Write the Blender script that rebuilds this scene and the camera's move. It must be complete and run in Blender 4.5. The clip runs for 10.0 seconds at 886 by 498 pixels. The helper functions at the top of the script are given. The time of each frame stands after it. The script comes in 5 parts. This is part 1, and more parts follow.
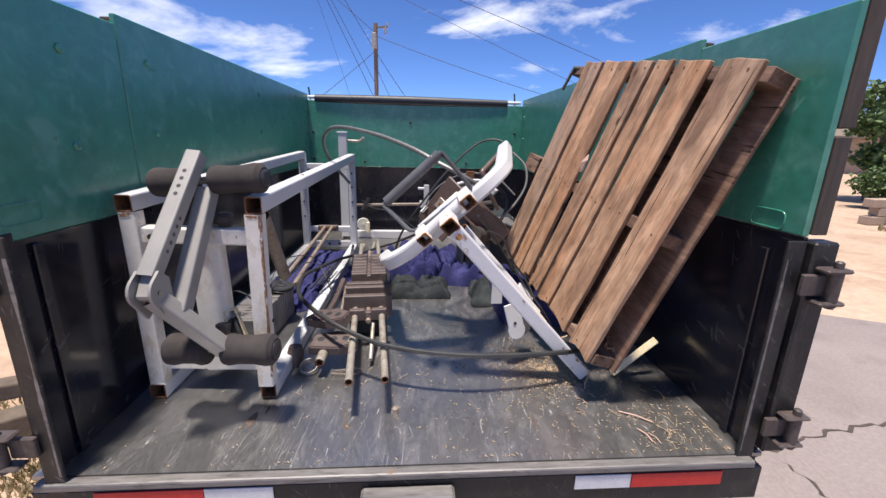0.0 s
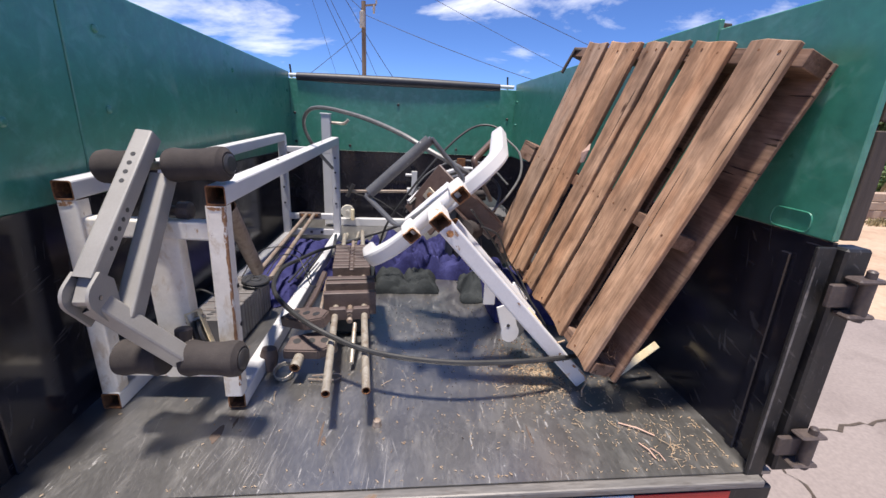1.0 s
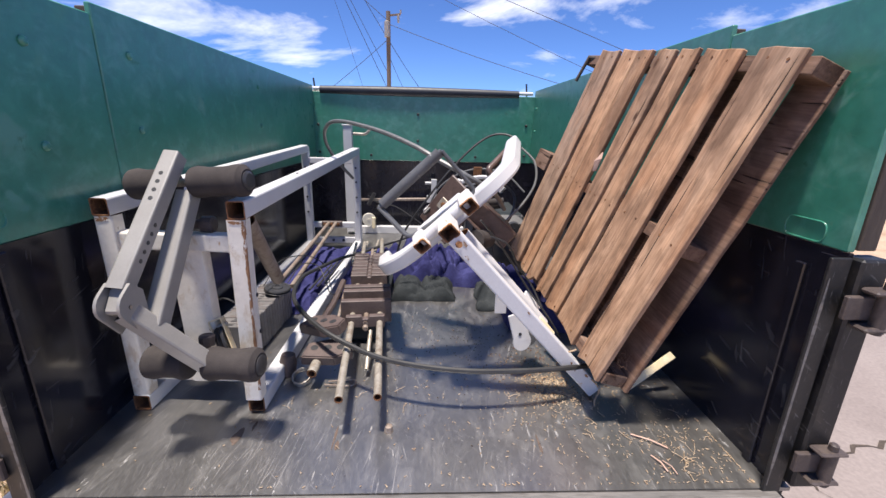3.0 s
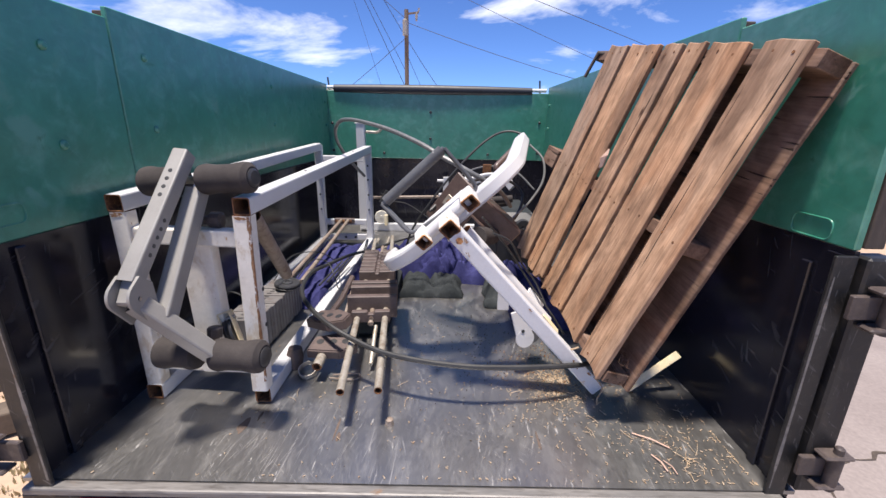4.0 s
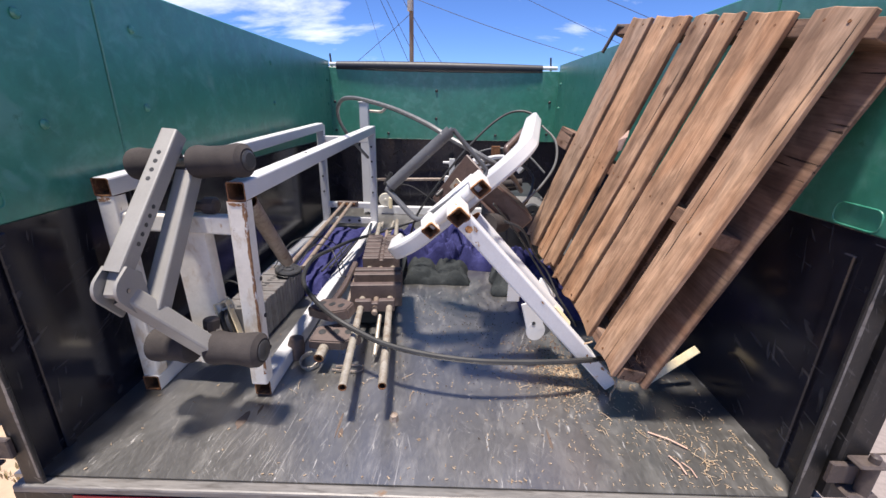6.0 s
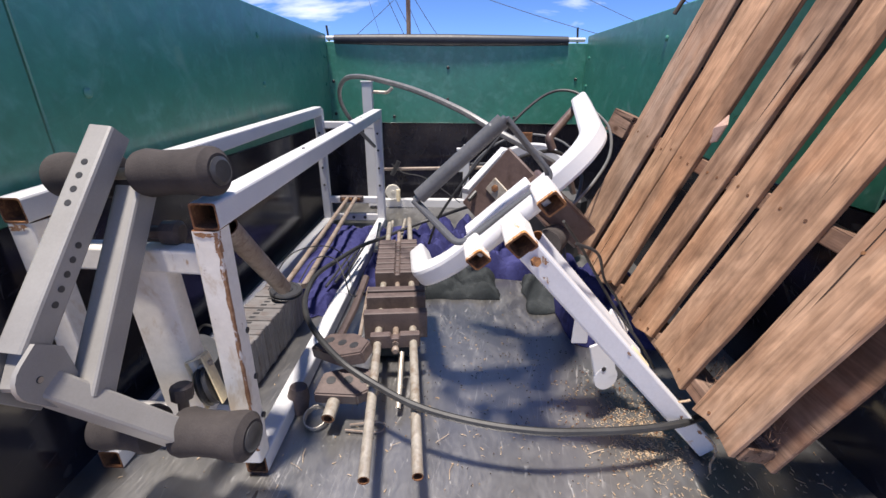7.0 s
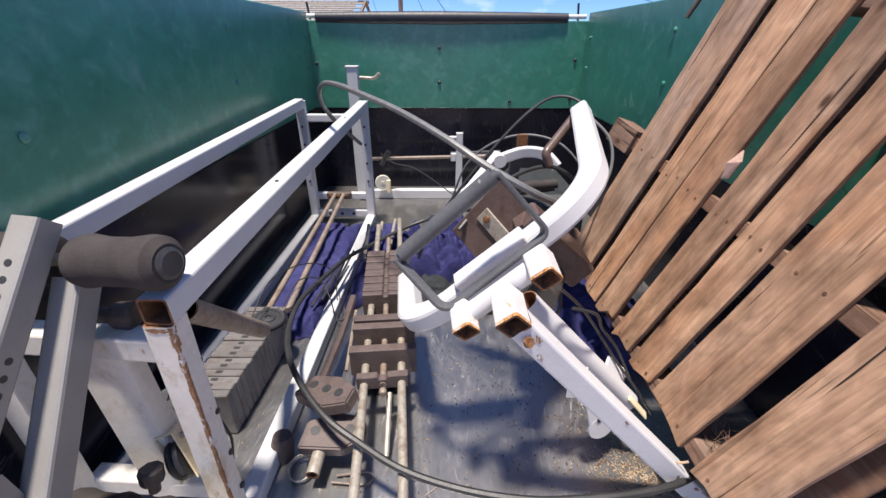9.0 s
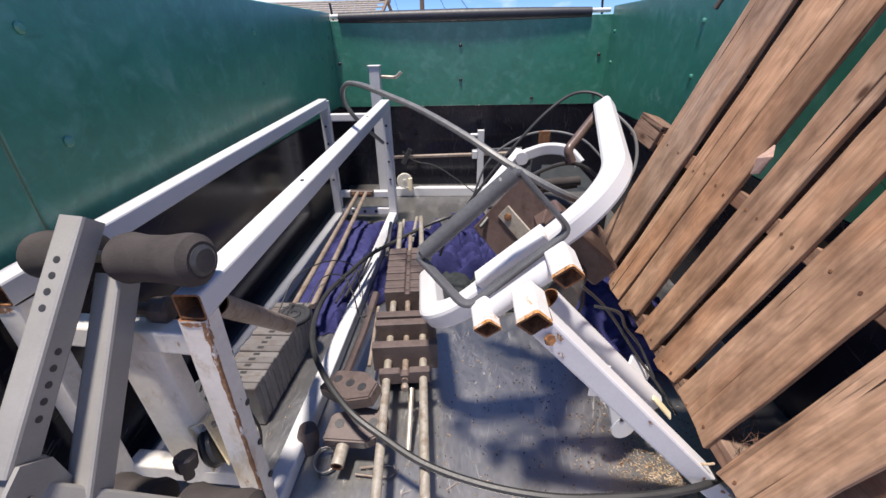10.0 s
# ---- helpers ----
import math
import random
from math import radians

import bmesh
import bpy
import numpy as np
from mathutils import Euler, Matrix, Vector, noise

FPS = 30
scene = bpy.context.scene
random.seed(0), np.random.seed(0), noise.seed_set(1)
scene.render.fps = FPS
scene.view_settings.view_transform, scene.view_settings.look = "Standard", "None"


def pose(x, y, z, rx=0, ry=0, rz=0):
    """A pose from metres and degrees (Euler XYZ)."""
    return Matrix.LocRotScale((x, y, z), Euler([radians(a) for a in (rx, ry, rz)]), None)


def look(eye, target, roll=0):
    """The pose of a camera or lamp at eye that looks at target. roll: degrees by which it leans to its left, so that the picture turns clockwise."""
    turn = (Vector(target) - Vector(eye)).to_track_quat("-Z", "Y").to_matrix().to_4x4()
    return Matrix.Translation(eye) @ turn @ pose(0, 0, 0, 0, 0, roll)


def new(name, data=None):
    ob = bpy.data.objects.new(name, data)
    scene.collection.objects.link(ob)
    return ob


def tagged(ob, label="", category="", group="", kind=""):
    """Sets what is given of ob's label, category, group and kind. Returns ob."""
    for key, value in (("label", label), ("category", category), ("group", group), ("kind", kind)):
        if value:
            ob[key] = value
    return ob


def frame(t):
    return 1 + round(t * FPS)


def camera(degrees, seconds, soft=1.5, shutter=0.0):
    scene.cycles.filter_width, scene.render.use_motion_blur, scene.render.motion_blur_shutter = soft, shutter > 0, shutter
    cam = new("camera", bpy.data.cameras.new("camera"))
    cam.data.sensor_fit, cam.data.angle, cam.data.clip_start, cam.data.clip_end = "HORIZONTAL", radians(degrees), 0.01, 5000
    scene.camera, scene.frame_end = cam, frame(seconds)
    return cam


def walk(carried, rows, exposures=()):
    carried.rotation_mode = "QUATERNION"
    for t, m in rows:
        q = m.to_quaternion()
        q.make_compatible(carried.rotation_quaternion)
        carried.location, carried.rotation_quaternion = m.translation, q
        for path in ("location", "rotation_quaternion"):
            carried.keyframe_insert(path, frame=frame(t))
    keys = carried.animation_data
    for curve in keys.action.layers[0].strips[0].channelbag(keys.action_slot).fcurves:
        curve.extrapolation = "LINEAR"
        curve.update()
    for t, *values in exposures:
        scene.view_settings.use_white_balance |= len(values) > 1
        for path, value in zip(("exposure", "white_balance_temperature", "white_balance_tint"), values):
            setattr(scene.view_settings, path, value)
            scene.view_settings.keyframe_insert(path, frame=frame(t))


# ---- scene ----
# ---------- camera ----------
cam = camera(94.2, 10.0)
EXPO = 1.66
PATH = [
    (0, (-0.024, 3.012, 0.935), (0.121, 4.939, 0.418), 1.4),
    (0.5, (-0.029, 3.08, 0.927), (0.146, 4.994, 0.374), 2.0),
    (1, (-0.02, 3.159, 0.936), (0.188, 5.061, 0.353), 2.7),
    (1.5, (-0.033, 3.203, 0.966), (0.179, 5.107, 0.395), 3.1),
    (2, (-0.028, 3.188, 0.96), (0.157, 5.103, 0.412), 3.0),
    (2.5, (-0.005, 3.155, 0.963), (0.136, 5.071, 0.408), 2.0),
    (4, (0.084, 3.117, 0.962), (0.084, 5.033, 0.388), 1.0),
    (4.5, (0.09, 3.128, 0.957), (0.082, 5.043, 0.381), 0.8),
    (5, (0.095, 3.135, 0.958), (0.095, 5.047, 0.372), 0.9),
    (6.3, (0.042, 3.282, 0.960), (0.015, 5.164, 0.284), 1.2),
    (6.5, (0.01, 3.366, 0.951), (-0.026, 5.245, 0.267), 1.0),
    (7, (-0.06, 3.586, 0.961), (-0.072, 5.442, 0.215), 0.5),
    (7.2, (-0.064, 3.667, 0.975), (-0.061, 5.510, 0.199), 0.4),
    (7.5, (-0.061, 3.767, 0.973), (-0.041, 5.585, 0.139), -0.0),
    (8, (-0.023, 3.837, 1.032), (0.012, 5.62, 0.127), 0.1),
    (8.5, (-0.025, 3.799, 1.086), (0.015, 5.575, 0.167), 0.4),
    (9, (-0.037, 3.765, 1.139), (-0.029, 5.547, 0.231), 0.2),
    (9.5, (-0.031, 3.766, 1.146), (-0.089, 5.545, 0.234), -0.5),
    (10, (-0.037, 3.756, 1.144), (-0.132, 5.53, 0.226), -1.3),
]
walk(cam, [(t, look(eye, target, roll)) for t, eye, target, roll in PATH], exposures=[(0, EXPO, 6620, 13), (2.5, EXPO + 0.12, 6620, 13), (5, EXPO + 0.12, 6620, 13), (6.5, EXPO + 0.22, 6620, 13), (7.5, EXPO + 0.08, 6620, 13), (8.5, EXPO + 0.10, 6620, 13), (10, EXPO + 0.02, 6620, 13)])

# ---------- sky and sun ----------
SUN_ELEV, SUN_AZ = 80.5, 213.0      # degrees; azimuth from north (+y) clockwise
world = bpy.data.worlds.new("world")
scene.world = world
world.use_nodes = True
wn, wl = world.node_tree.nodes, world.node_tree.links
wn.clear()
sky = wn.new("ShaderNodeTexSky")
sky.sky_type = "NISHITA"
sky.sun_disc = False
sky.sun_elevation = radians(SUN_ELEV)
sky.sun_rotation = radians(SUN_AZ)
sky.altitude = 1200
sky.dust_density = 0.0
sky.air_density = 0.75
sky.ozone_density = 3.0
wtc = wn.new("ShaderNodeTexCoord")
wmap = wn.new("ShaderNodeMapping")
wmap.inputs["Scale"].default_value = (1.0, 1.0, 3.2)
wmap.inputs["Rotation"].default_value = (0, 0, radians(-113))
wmap.inputs["Location"].default_value = (0.35, 0.1, 0.55)
wnoise = wn.new("ShaderNodeTexNoise")
wnoise.inputs["Scale"].default_value = 2.6
wnoise.inputs["Detail"].default_value = 8.0
wnoise.inputs["Roughness"].default_value = 0.58
wnoise.inputs["Distortion"].default_value = 0.35
wramp = wn.new("ShaderNodeValToRGB")
wramp.color_ramp.elements[0].position, wramp.color_ramp.elements[0].color = 0.545, (0, 0, 0, 1)
wramp.color_ramp.elements[1].position, wramp.color_ramp.elements[1].color = 0.75, (1, 1, 1, 1)
wmix = wn.new("ShaderNodeMixRGB")
wmix.inputs["Color2"].default_value = (8.4, 8.5, 8.7, 1)
wbg = wn.new("ShaderNodeBackground")
wbg.inputs["Strength"].default_value = 0.057
wout = wn.new("ShaderNodeOutputWorld")
wl.new(wtc.outputs["Generated"], wmap.inputs["Vector"])
wl.new(wmap.outputs["Vector"], wnoise.inputs["Vector"])
wl.new(wnoise.outputs["Fac"], wramp.inputs["Fac"])
wl.new(wramp.outputs["Color"], wmix.inputs["Fac"])
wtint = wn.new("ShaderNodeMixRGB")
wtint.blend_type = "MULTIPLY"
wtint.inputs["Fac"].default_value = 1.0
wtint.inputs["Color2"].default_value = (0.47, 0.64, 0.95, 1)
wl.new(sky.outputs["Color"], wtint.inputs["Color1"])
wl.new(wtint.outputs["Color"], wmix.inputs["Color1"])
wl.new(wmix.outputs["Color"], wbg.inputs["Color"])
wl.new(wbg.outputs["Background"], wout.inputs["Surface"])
sun = new("sun", bpy.data.lights.new("sun", "SUN"))
sun.data.energy = 2.35
sun.data.angle = radians(5.0)
sun.data.color = (1.0, 0.94, 0.86)
_e, _a = radians(SUN_ELEV), radians(SUN_AZ)
sun.matrix_world = look((math.sin(_a) * math.cos(_e) * 20, math.cos(_a) * math.cos(_e) * 20, math.sin(_e) * 20), (0, 0, 0))


# ---------- materials ----------
def material(name, colours, rough=0.6, metal=0.0, scale=6.0, fine=60.0, bump=0.15, stretch=(1, 1, 1), spots=None, scratches=None, rough_var=0.1, spec=0.5, coat=0.0, per_object=0.0, grain=0.35):
    """Two-scale procedural surface. colours: 2 or 3 base colours mixed by noise. spots: (colour, threshold, scale, stretch) of rust or dirt.
    scratches: (colour, strength, scale) thin worn lines in several directions."""
    m = bpy.data.materials.new(name)
    m.use_nodes = True
    n, l = m.node_tree.nodes, m.node_tree.links
    b = n["Principled BSDF"]
    tc = n.new("ShaderNodeTexCoord")
    mp = n.new("ShaderNodeMapping")
    mp.inputs["Scale"].default_value = stretch
    l.new(tc.outputs["Object"], mp.inputs["Vector"])
    vec = mp.outputs["Vector"]
    if per_object:
        oi = n.new("ShaderNodeObjectInfo")
        ad = n.new("ShaderNodeVectorMath")
        ad.operation = "MULTIPLY_ADD"
        l.new(oi.outputs["Random"], ad.inputs[0])
        ad.inputs[1].default_value = (37, 53, 71)
        l.new(vec, ad.inputs[2])
        vec = ad.outputs["Vector"]

    def noise_of(sc, detail=6.0, rgh=0.6, v=None, dist=0.0):
        t = n.new("ShaderNodeTexNoise")
        t.inputs["Scale"].default_value = sc
        t.inputs["Detail"].default_value = detail
        t.inputs["Roughness"].default_value = rgh
        t.inputs["Distortion"].default_value = dist
        l.new(v or vec, t.inputs["Vector"])
        return t.outputs["Fac"]

    def ramp(fac, a, bb, ca=(0, 0, 0, 1), cb=(1, 1, 1, 1)):
        r = n.new("ShaderNodeValToRGB")
        r.color_ramp.elements[0].position, r.color_ramp.elements[0].color = a, ca
        r.color_ramp.elements[1].position, r.color_ramp.elements[1].color = bb, cb
        l.new(fac, r.inputs["Fac"])
        return r.outputs["Color"]

    def mix(fac, c1, c2, mode="MIX"):
        x = n.new("ShaderNodeMixRGB")
        x.blend_type = mode
        for sock, val in ((x.inputs["Fac"], fac), (x.inputs["Color1"], c1), (x.inputs["Color2"], c2)):
            if isinstance(val, (int, float)):
                sock.default_value = val
            elif isinstance(val, tuple):
                sock.default_value = (*val[:3], 1)
            else:
                l.new(val, sock)
        return x.outputs["Color"]

    big, small = noise_of(scale), noise_of(fine, 4.0)
    col = mix(ramp(big, 0.35, 0.65), colours[0], colours[1])
    if len(colours) > 2:
        col = mix(ramp(noise_of(scale * 2.7, 5.0, dist=0.6), 0.5, 0.72), col, colours[2])
    col = mix(grain, col, mix(ramp(small, 0.3, 0.7), (0.55, 0.55, 0.55), (1.25, 1.25, 1.25)), "MULTIPLY")
    if per_object:
        hs = n.new("ShaderNodeHueSaturation")
        mr = n.new("ShaderNodeMapRange")
        mr.inputs["To Min"].default_value, mr.inputs["To Max"].default_value = 1 - per_object, 1 + per_object
        l.new(oi.outputs["Random"], mr.inputs["Value"])
        l.new(mr.outputs["Result"], hs.inputs["Value"])
        l.new(col, hs.inputs["Color"])
        col = hs.outputs["Color"]
    ro = n.new("ShaderNodeMapRange")
    ro.inputs["To Min"].default_value, ro.inputs["To Max"].default_value = max(0.03, rough - rough_var), min(1, rough + rough_var)
    l.new(small, ro.inputs["Value"])
    rgh = ro.outputs["Result"]
    for sp in (spots if isinstance(spots, list) else [spots] if spots else []):
        sc, th, ssc, sst = sp
        m2 = n.new("ShaderNodeMapping")
        m2.inputs["Scale"].default_value = sst
        l.new(tc.outputs["Object"], m2.inputs["Vector"])
        f = ramp(noise_of(ssc, 8.0, 0.65, m2.outputs["Vector"], 0.3), th, th + 0.07)
        col = mix(f, col, sc)
        rgh = mix(f, rgh, (0.85, 0.85, 0.85))
    if scratches:
        sc, strength, ssc = scratches
        for k, (ang, sx) in enumerate(((3, 26), (-11, 30), (17, 34), (38, 24), (-32, 30))):
            m1 = n.new("ShaderNodeMapping")
            m1.inputs["Rotation"].default_value = (radians(ang), radians(ang), radians(ang))
            l.new(tc.outputs["Object"], m1.inputs["Vector"])
            m2 = n.new("ShaderNodeMapping")
            m2.inputs["Scale"].default_value = (sx * 2.2, 0.5, 7.0)
            m2.inputs["Location"].default_value = (k * 3.1, k * 1.7, k)
            l.new(m1.outputs["Vector"], m2.inputs["Vector"])
            a = ramp(noise_of(ssc, 2.0, 0.5, m2.outputs["Vector"], 0.5), 0.665, 0.70)
            msk = ramp(noise_of(1.7 + k, 3.0, 0.6, m1.outputs["Vector"]), 0.48, 0.62)
            f = mix(1.0, a, msk, "MULTIPLY")
            f = mix(1.0, f, (strength, strength, strength), "MULTIPLY")
            col = mix(f, col, sc)
    l.new(col, b.inputs["Base Color"])
    l.new(rgh, b.inputs["Roughness"])
    b.inputs["Metallic"].default_value = metal
    b.inputs["Specular IOR Level"].default_value = spec
    b.inputs["Coat Weight"].default_value = coat
    if bump:
        bm_ = n.new("ShaderNodeBump")
        bm_.inputs["Strength"].default_value = bump
        bm_.inputs["Distance"].default_value = 0.004
        l.new(mix(0.5, big, small), bm_.inputs["Height"])
        l.new(bm_.outputs["Normal"], b.inputs["Normal"])
    return m


RUST = (0.19, 0.075, 0.028)
M_WHITE = material("white_paint", [(0.565, 0.565, 0.57), (0.61, 0.61, 0.61)], 0.42, scale=5, fine=300, bump=0.04, spots=[(RUST, 0.72, 9, (1, 1, 1)), ((0.42, 0.36, 0.28), 0.71, 22, (1, 1, 1))], grain=0.10)
M_WHITE_RUSTY = material("rusty_white_paint", [(0.72, 0.675, 0.595), (0.77, 0.735, 0.665)], 0.5, scale=7, fine=50, bump=0.12,
                         grain=0.2,
                         spots=[((0.60, 0.52, 0.41), 0.53, 11, (1, 1, 0.5)), ((0.45, 0.31, 0.19), 0.63, 26, (1, 1, 0.35)), (RUST, 0.66, 46, (1, 1, 0.5)), ((0.10, 0.045, 0.02), 0.74, 26, (1, 1, 0.6))])
M_WHITE_SPOT = material("rust_spotted_white_paint", [(0.60, 0.60, 0.61), (0.65, 0.65, 0.655)], 0.45, scale=6, fine=120, bump=0.06, grain=0.12, spots=[((0.55, 0.36, 0.18), 0.655, 13, (1, 1, 1)), ((0.42, 0.19, 0.06), 0.69, 15, (1, 1, 1))])
M_SOCKET = material("flaking_white_paint", [(0.60, 0.59, 0.57), (0.66, 0.65, 0.64)], 0.5, scale=9, fine=80, bump=0.15, grain=0.2, spots=[((0.50, 0.25, 0.08), 0.575, 16, (1, 1, 1)), (RUST, 0.62, 22, (1, 1, 1))])
M_RIM = material("rust_eaten_paint", [(0.60, 0.57, 0.53), (0.50, 0.27, 0.10)], 0.7, scale=30, fine=120, bump=0.4, grain=0.3, spots=[((0.46, 0.22, 0.07), 0.47, 24, (1, 1, 1)), (RUST, 0.55, 40, (1, 1, 1))])
M_RUST = material("rust", [(0.20, 0.085, 0.035), (0.10, 0.045, 0.022), (0.33, 0.16, 0.06)], 0.9, scale=25, fine=160, bump=0.5)
M_RUSTRUN = material("rust_run", [(0.30, 0.155, 0.075), (0.20, 0.095, 0.045), (0.40, 0.24, 0.13)], 0.85, scale=40, fine=160, bump=0.3, spots=[((0.68, 0.65, 0.60), 0.54, 70, (1, 1, 0.4))])
M_GREY = material("grey_hammered_paint", [(0.250, 0.240, 0.222), (0.305, 0.295, 0.275)], 0.42, metal=0.1, scale=5, fine=220, bump=0.06, grain=0.12, spots=[((0.26, 0.205, 0.16), 0.64, 7, (1, 1, 0.6)), ((0.20, 0.12, 0.08), 0.74, 24, (1, 1, 1))])
M_DGREY = material("dark_grey_paint", [(0.080, 0.082, 0.085), (0.11, 0.112, 0.116)], 0.45, scale=8, fine=120, bump=0.1, spots=[((0.5, 0.5, 0.48), 0.67, 24, (1, 1, 1)), (RUST, 0.70, 14, (1, 1, 1))])
M_FOAM = material("black_foam_rubber", [(0.036, 0.031, 0.030), (0.058, 0.050, 0.047)], 0.85, scale=12, fine=260, bump=0.35, spots=[((0.13, 0.12, 0.11), 0.70, 30, (1, 1, 1))], spec=0.3)
M_CAP = material("black_plastic", [(0.03, 0.03, 0.032), (0.045, 0.045, 0.047)], 0.4, scale=20, fine=150, bump=0.1)
M_FLOOR = material("worn_steel_floor", [(0.034, 0.032, 0.030), (0.058, 0.056, 0.053), (0.125, 0.120, 0.113)], 0.36, metal=0.0, spec=0.5, scale=2.4, fine=46, bump=0.08, stretch=(2.2, 0.8, 1), grain=0.5, scratches=((0.34, 0.325, 0.31), 0.6, 4.2),
                   spots=[((0.085, 0.066, 0.054), 0.66, 5, (1, 0.5, 1)), ((0.30, 0.285, 0.265), 0.665, 60, (1, 0.7, 1)), ((0.17, 0.163, 0.155), 0.63, 18, (3, 0.5, 1)), ((0.40, 0.38, 0.35), 0.70, 30, (2, 0.6, 1))], rough_var=0.07)
M_FLOOR.node_tree.nodes["Principled BSDF"].inputs["IOR"].default_value = 3.4
# brown of the floor marks, also used for the rusty post's reflection
M_FLOORMARK = material("rust_stain", [(0.13, 0.092, 0.072), (0.10, 0.076, 0.062)], 0.5, scale=30, fine=120, bump=0.05)
M_BLACK = material("glossy_black_steel", [(0.008, 0.008, 0.013), (0.014, 0.014, 0.021)], 0.16, scale=3, fine=30, bump=0.03, scratches=((0.24, 0.24, 0.25), 0.13, 1.6),
                   spots=[((0.10, 0.085, 0.07), 0.71, 6, (1, 1, 1))], rough_var=0.08, grain=0.3)
M_BLACK_DULL = material("worn_black_steel", [(0.011, 0.011, 0.012), (0.017, 0.017, 0.018), (0.030, 0.026, 0.023)], 0.45, scale=7, fine=70, bump=0.15, scratches=((0.30, 0.29, 0.28), 0.3, 3),
                        spots=[((0.13, 0.10, 0.08), 0.69, 18, (1, 1, 1))])
M_HINGE = material("brown_hinge_steel", [(0.060, 0.046, 0.042), (0.085, 0.066, 0.060), (0.11, 0.085, 0.07)], 0.5, scale=14, fine=90, bump=0.2)
M_GREEN = material("green_painted_plywood", [(0.034, 0.205, 0.135), (0.042, 0.240, 0.162), (0.090, 0.290, 0.215)], 0.34, spec=0.95, scale=4.5, fine=24, bump=0.16, scratches=((0.10, 0.26, 0.18), 0.35, 1.6),
                   spots=[((0.085, 0.275, 0.205), 0.60, 7, (1, 1, 1)), ((0.05, 0.19, 0.125), 0.66, 12, (1, 1, 1)), ((0.30, 0.42, 0.36), 0.735, 40, (1, 1, 1))], rough_var=0.12)
M_DARKWOOD = material("dark_weathered_board", [(0.055, 0.042, 0.034), (0.085, 0.066, 0.052)], 0.8, scale=9, fine=60, bump=0.5, stretch=(4, 4, 0.5))


def wood(name, along, pale, mid, dark, grey, crack=0.62):
    """Rough-sawn board: grain lines, growth rings, knots, cracks, stains and greyed patches; every board has its own."""
    m = bpy.data.materials.new(name)
    m.use_nodes = True
    n, l = m.node_tree.nodes, m.node_tree.links
    b = n["Principled BSDF"]
    tc, oi, ad = n.new("ShaderNodeTexCoord"), n.new("ShaderNodeObjectInfo"), n.new("ShaderNodeVectorMath")
    ad.operation = "MULTIPLY_ADD"
    l.new(oi.outputs["Random"], ad.inputs[0])
    ad.inputs[1].default_value = (37, 53, 71)
    l.new(tc.outputs["Object"], ad.inputs[2])

    def noise_of(sa, sb, detail=5.0, dist=0.0, loc=0.0):
        mp, t = n.new("ShaderNodeMapping"), n.new("ShaderNodeTexNoise")
        mp.inputs["Scale"].default_value = (sa, sb, sb) if along == "x" else (sb, sa, sb)
        mp.inputs["Location"].default_value = (loc, loc * 1.7, loc)
        l.new(ad.outputs["Vector"], mp.inputs["Vector"])
        l.new(mp.outputs["Vector"], t.inputs["Vector"])
        t.inputs["Scale"].default_value = 1.0
        t.inputs["Detail"].default_value = detail
        t.inputs["Distortion"].default_value = dist
        return t.outputs["Fac"]

    def ramp(fac, p, q, inv=False):
        r = n.new("ShaderNodeValToRGB")
        r.color_ramp.elements[0].position, r.color_ramp.elements[1].position = p, q
        if inv:
            r.color_ramp.elements[0].color, r.color_ramp.elements[1].color = (1, 1, 1, 1), (0, 0, 0, 1)
        l.new(fac, r.inputs["Fac"])
        return r.outputs["Color"]

    def mix(fac, c1, c2, mode="MIX"):
        x = n.new("ShaderNodeMixRGB")
        x.blend_type = mode
        for sock, val in ((x.inputs["Fac"], fac), (x.inputs["Color1"], c1), (x.inputs["Color2"], c2)):
            if isinstance(val, (int, float)):
                sock.default_value = val
            elif isinstance(val, tuple):
                sock.default_value = (*val[:3], 1)
            else:
                l.new(val, sock)
        return x.outputs["Color"]

    def math2(op, p, q):
        x = n.new("ShaderNodeMath")
        x.operation = op
        for sock, val in zip(x.inputs, (p, q)):
            if isinstance(val, (int, float)):
                sock.default_value = val
            else:
                l.new(val, sock)
        return x.outputs["Value"]

    rings = math2("FRACT", math2("MULTIPLY", noise_of(0.55, 5.5, 2.0, 0.35), 26.0), 0.0)
    fine = noise_of(4.0, 150.0, 3.0)
    broad = noise_of(1.3, 17.0, 5.0, 0.2, 3.0)
    stain = noise_of(3.2, 7.5, 8.0, 0.4, 7.0)
    col = mix(ramp(broad, 0.36, 0.64), pale, mid)
    col = mix(math2("MULTIPLY", ramp(rings, 0.45, 1.0), 0.27), col, dark)
    fade = n.new("ShaderNodeMapRange")
    fade.inputs["From Min"].default_value, fade.inputs["From Max"].default_value = 0.25, 1.0
    fade.inputs["To Min"].default_value, fade.inputs["To Max"].default_value = 0.10, 0.75
    l.new(oi.outputs["Random"], fade.inputs["Value"])
    col = mix(math2("MULTIPLY", fade.outputs["Result"], ramp(noise_of(1.2, 4.0, 4.0, 0.3, 11.0), 0.36, 0.62)), col, grey)
    col = mix(math2("MULTIPLY", ramp(noise_of(2.0, 7.0, 5.0, 1.0, 29.0), 0.46, 0.62), 0.45), col, tuple(c * k for c, k in zip(mid, (0.92, 0.72, 0.58))))
    col = mix(math2("MULTIPLY", ramp(stain, 0.47, 0.66), 0.68), col, dark)
    col = mix(0.45, col, mix(ramp(fine, 0.34, 0.66), (0.60, 0.57, 0.55), (1.2, 1.2, 1.2)), "MULTIPLY")
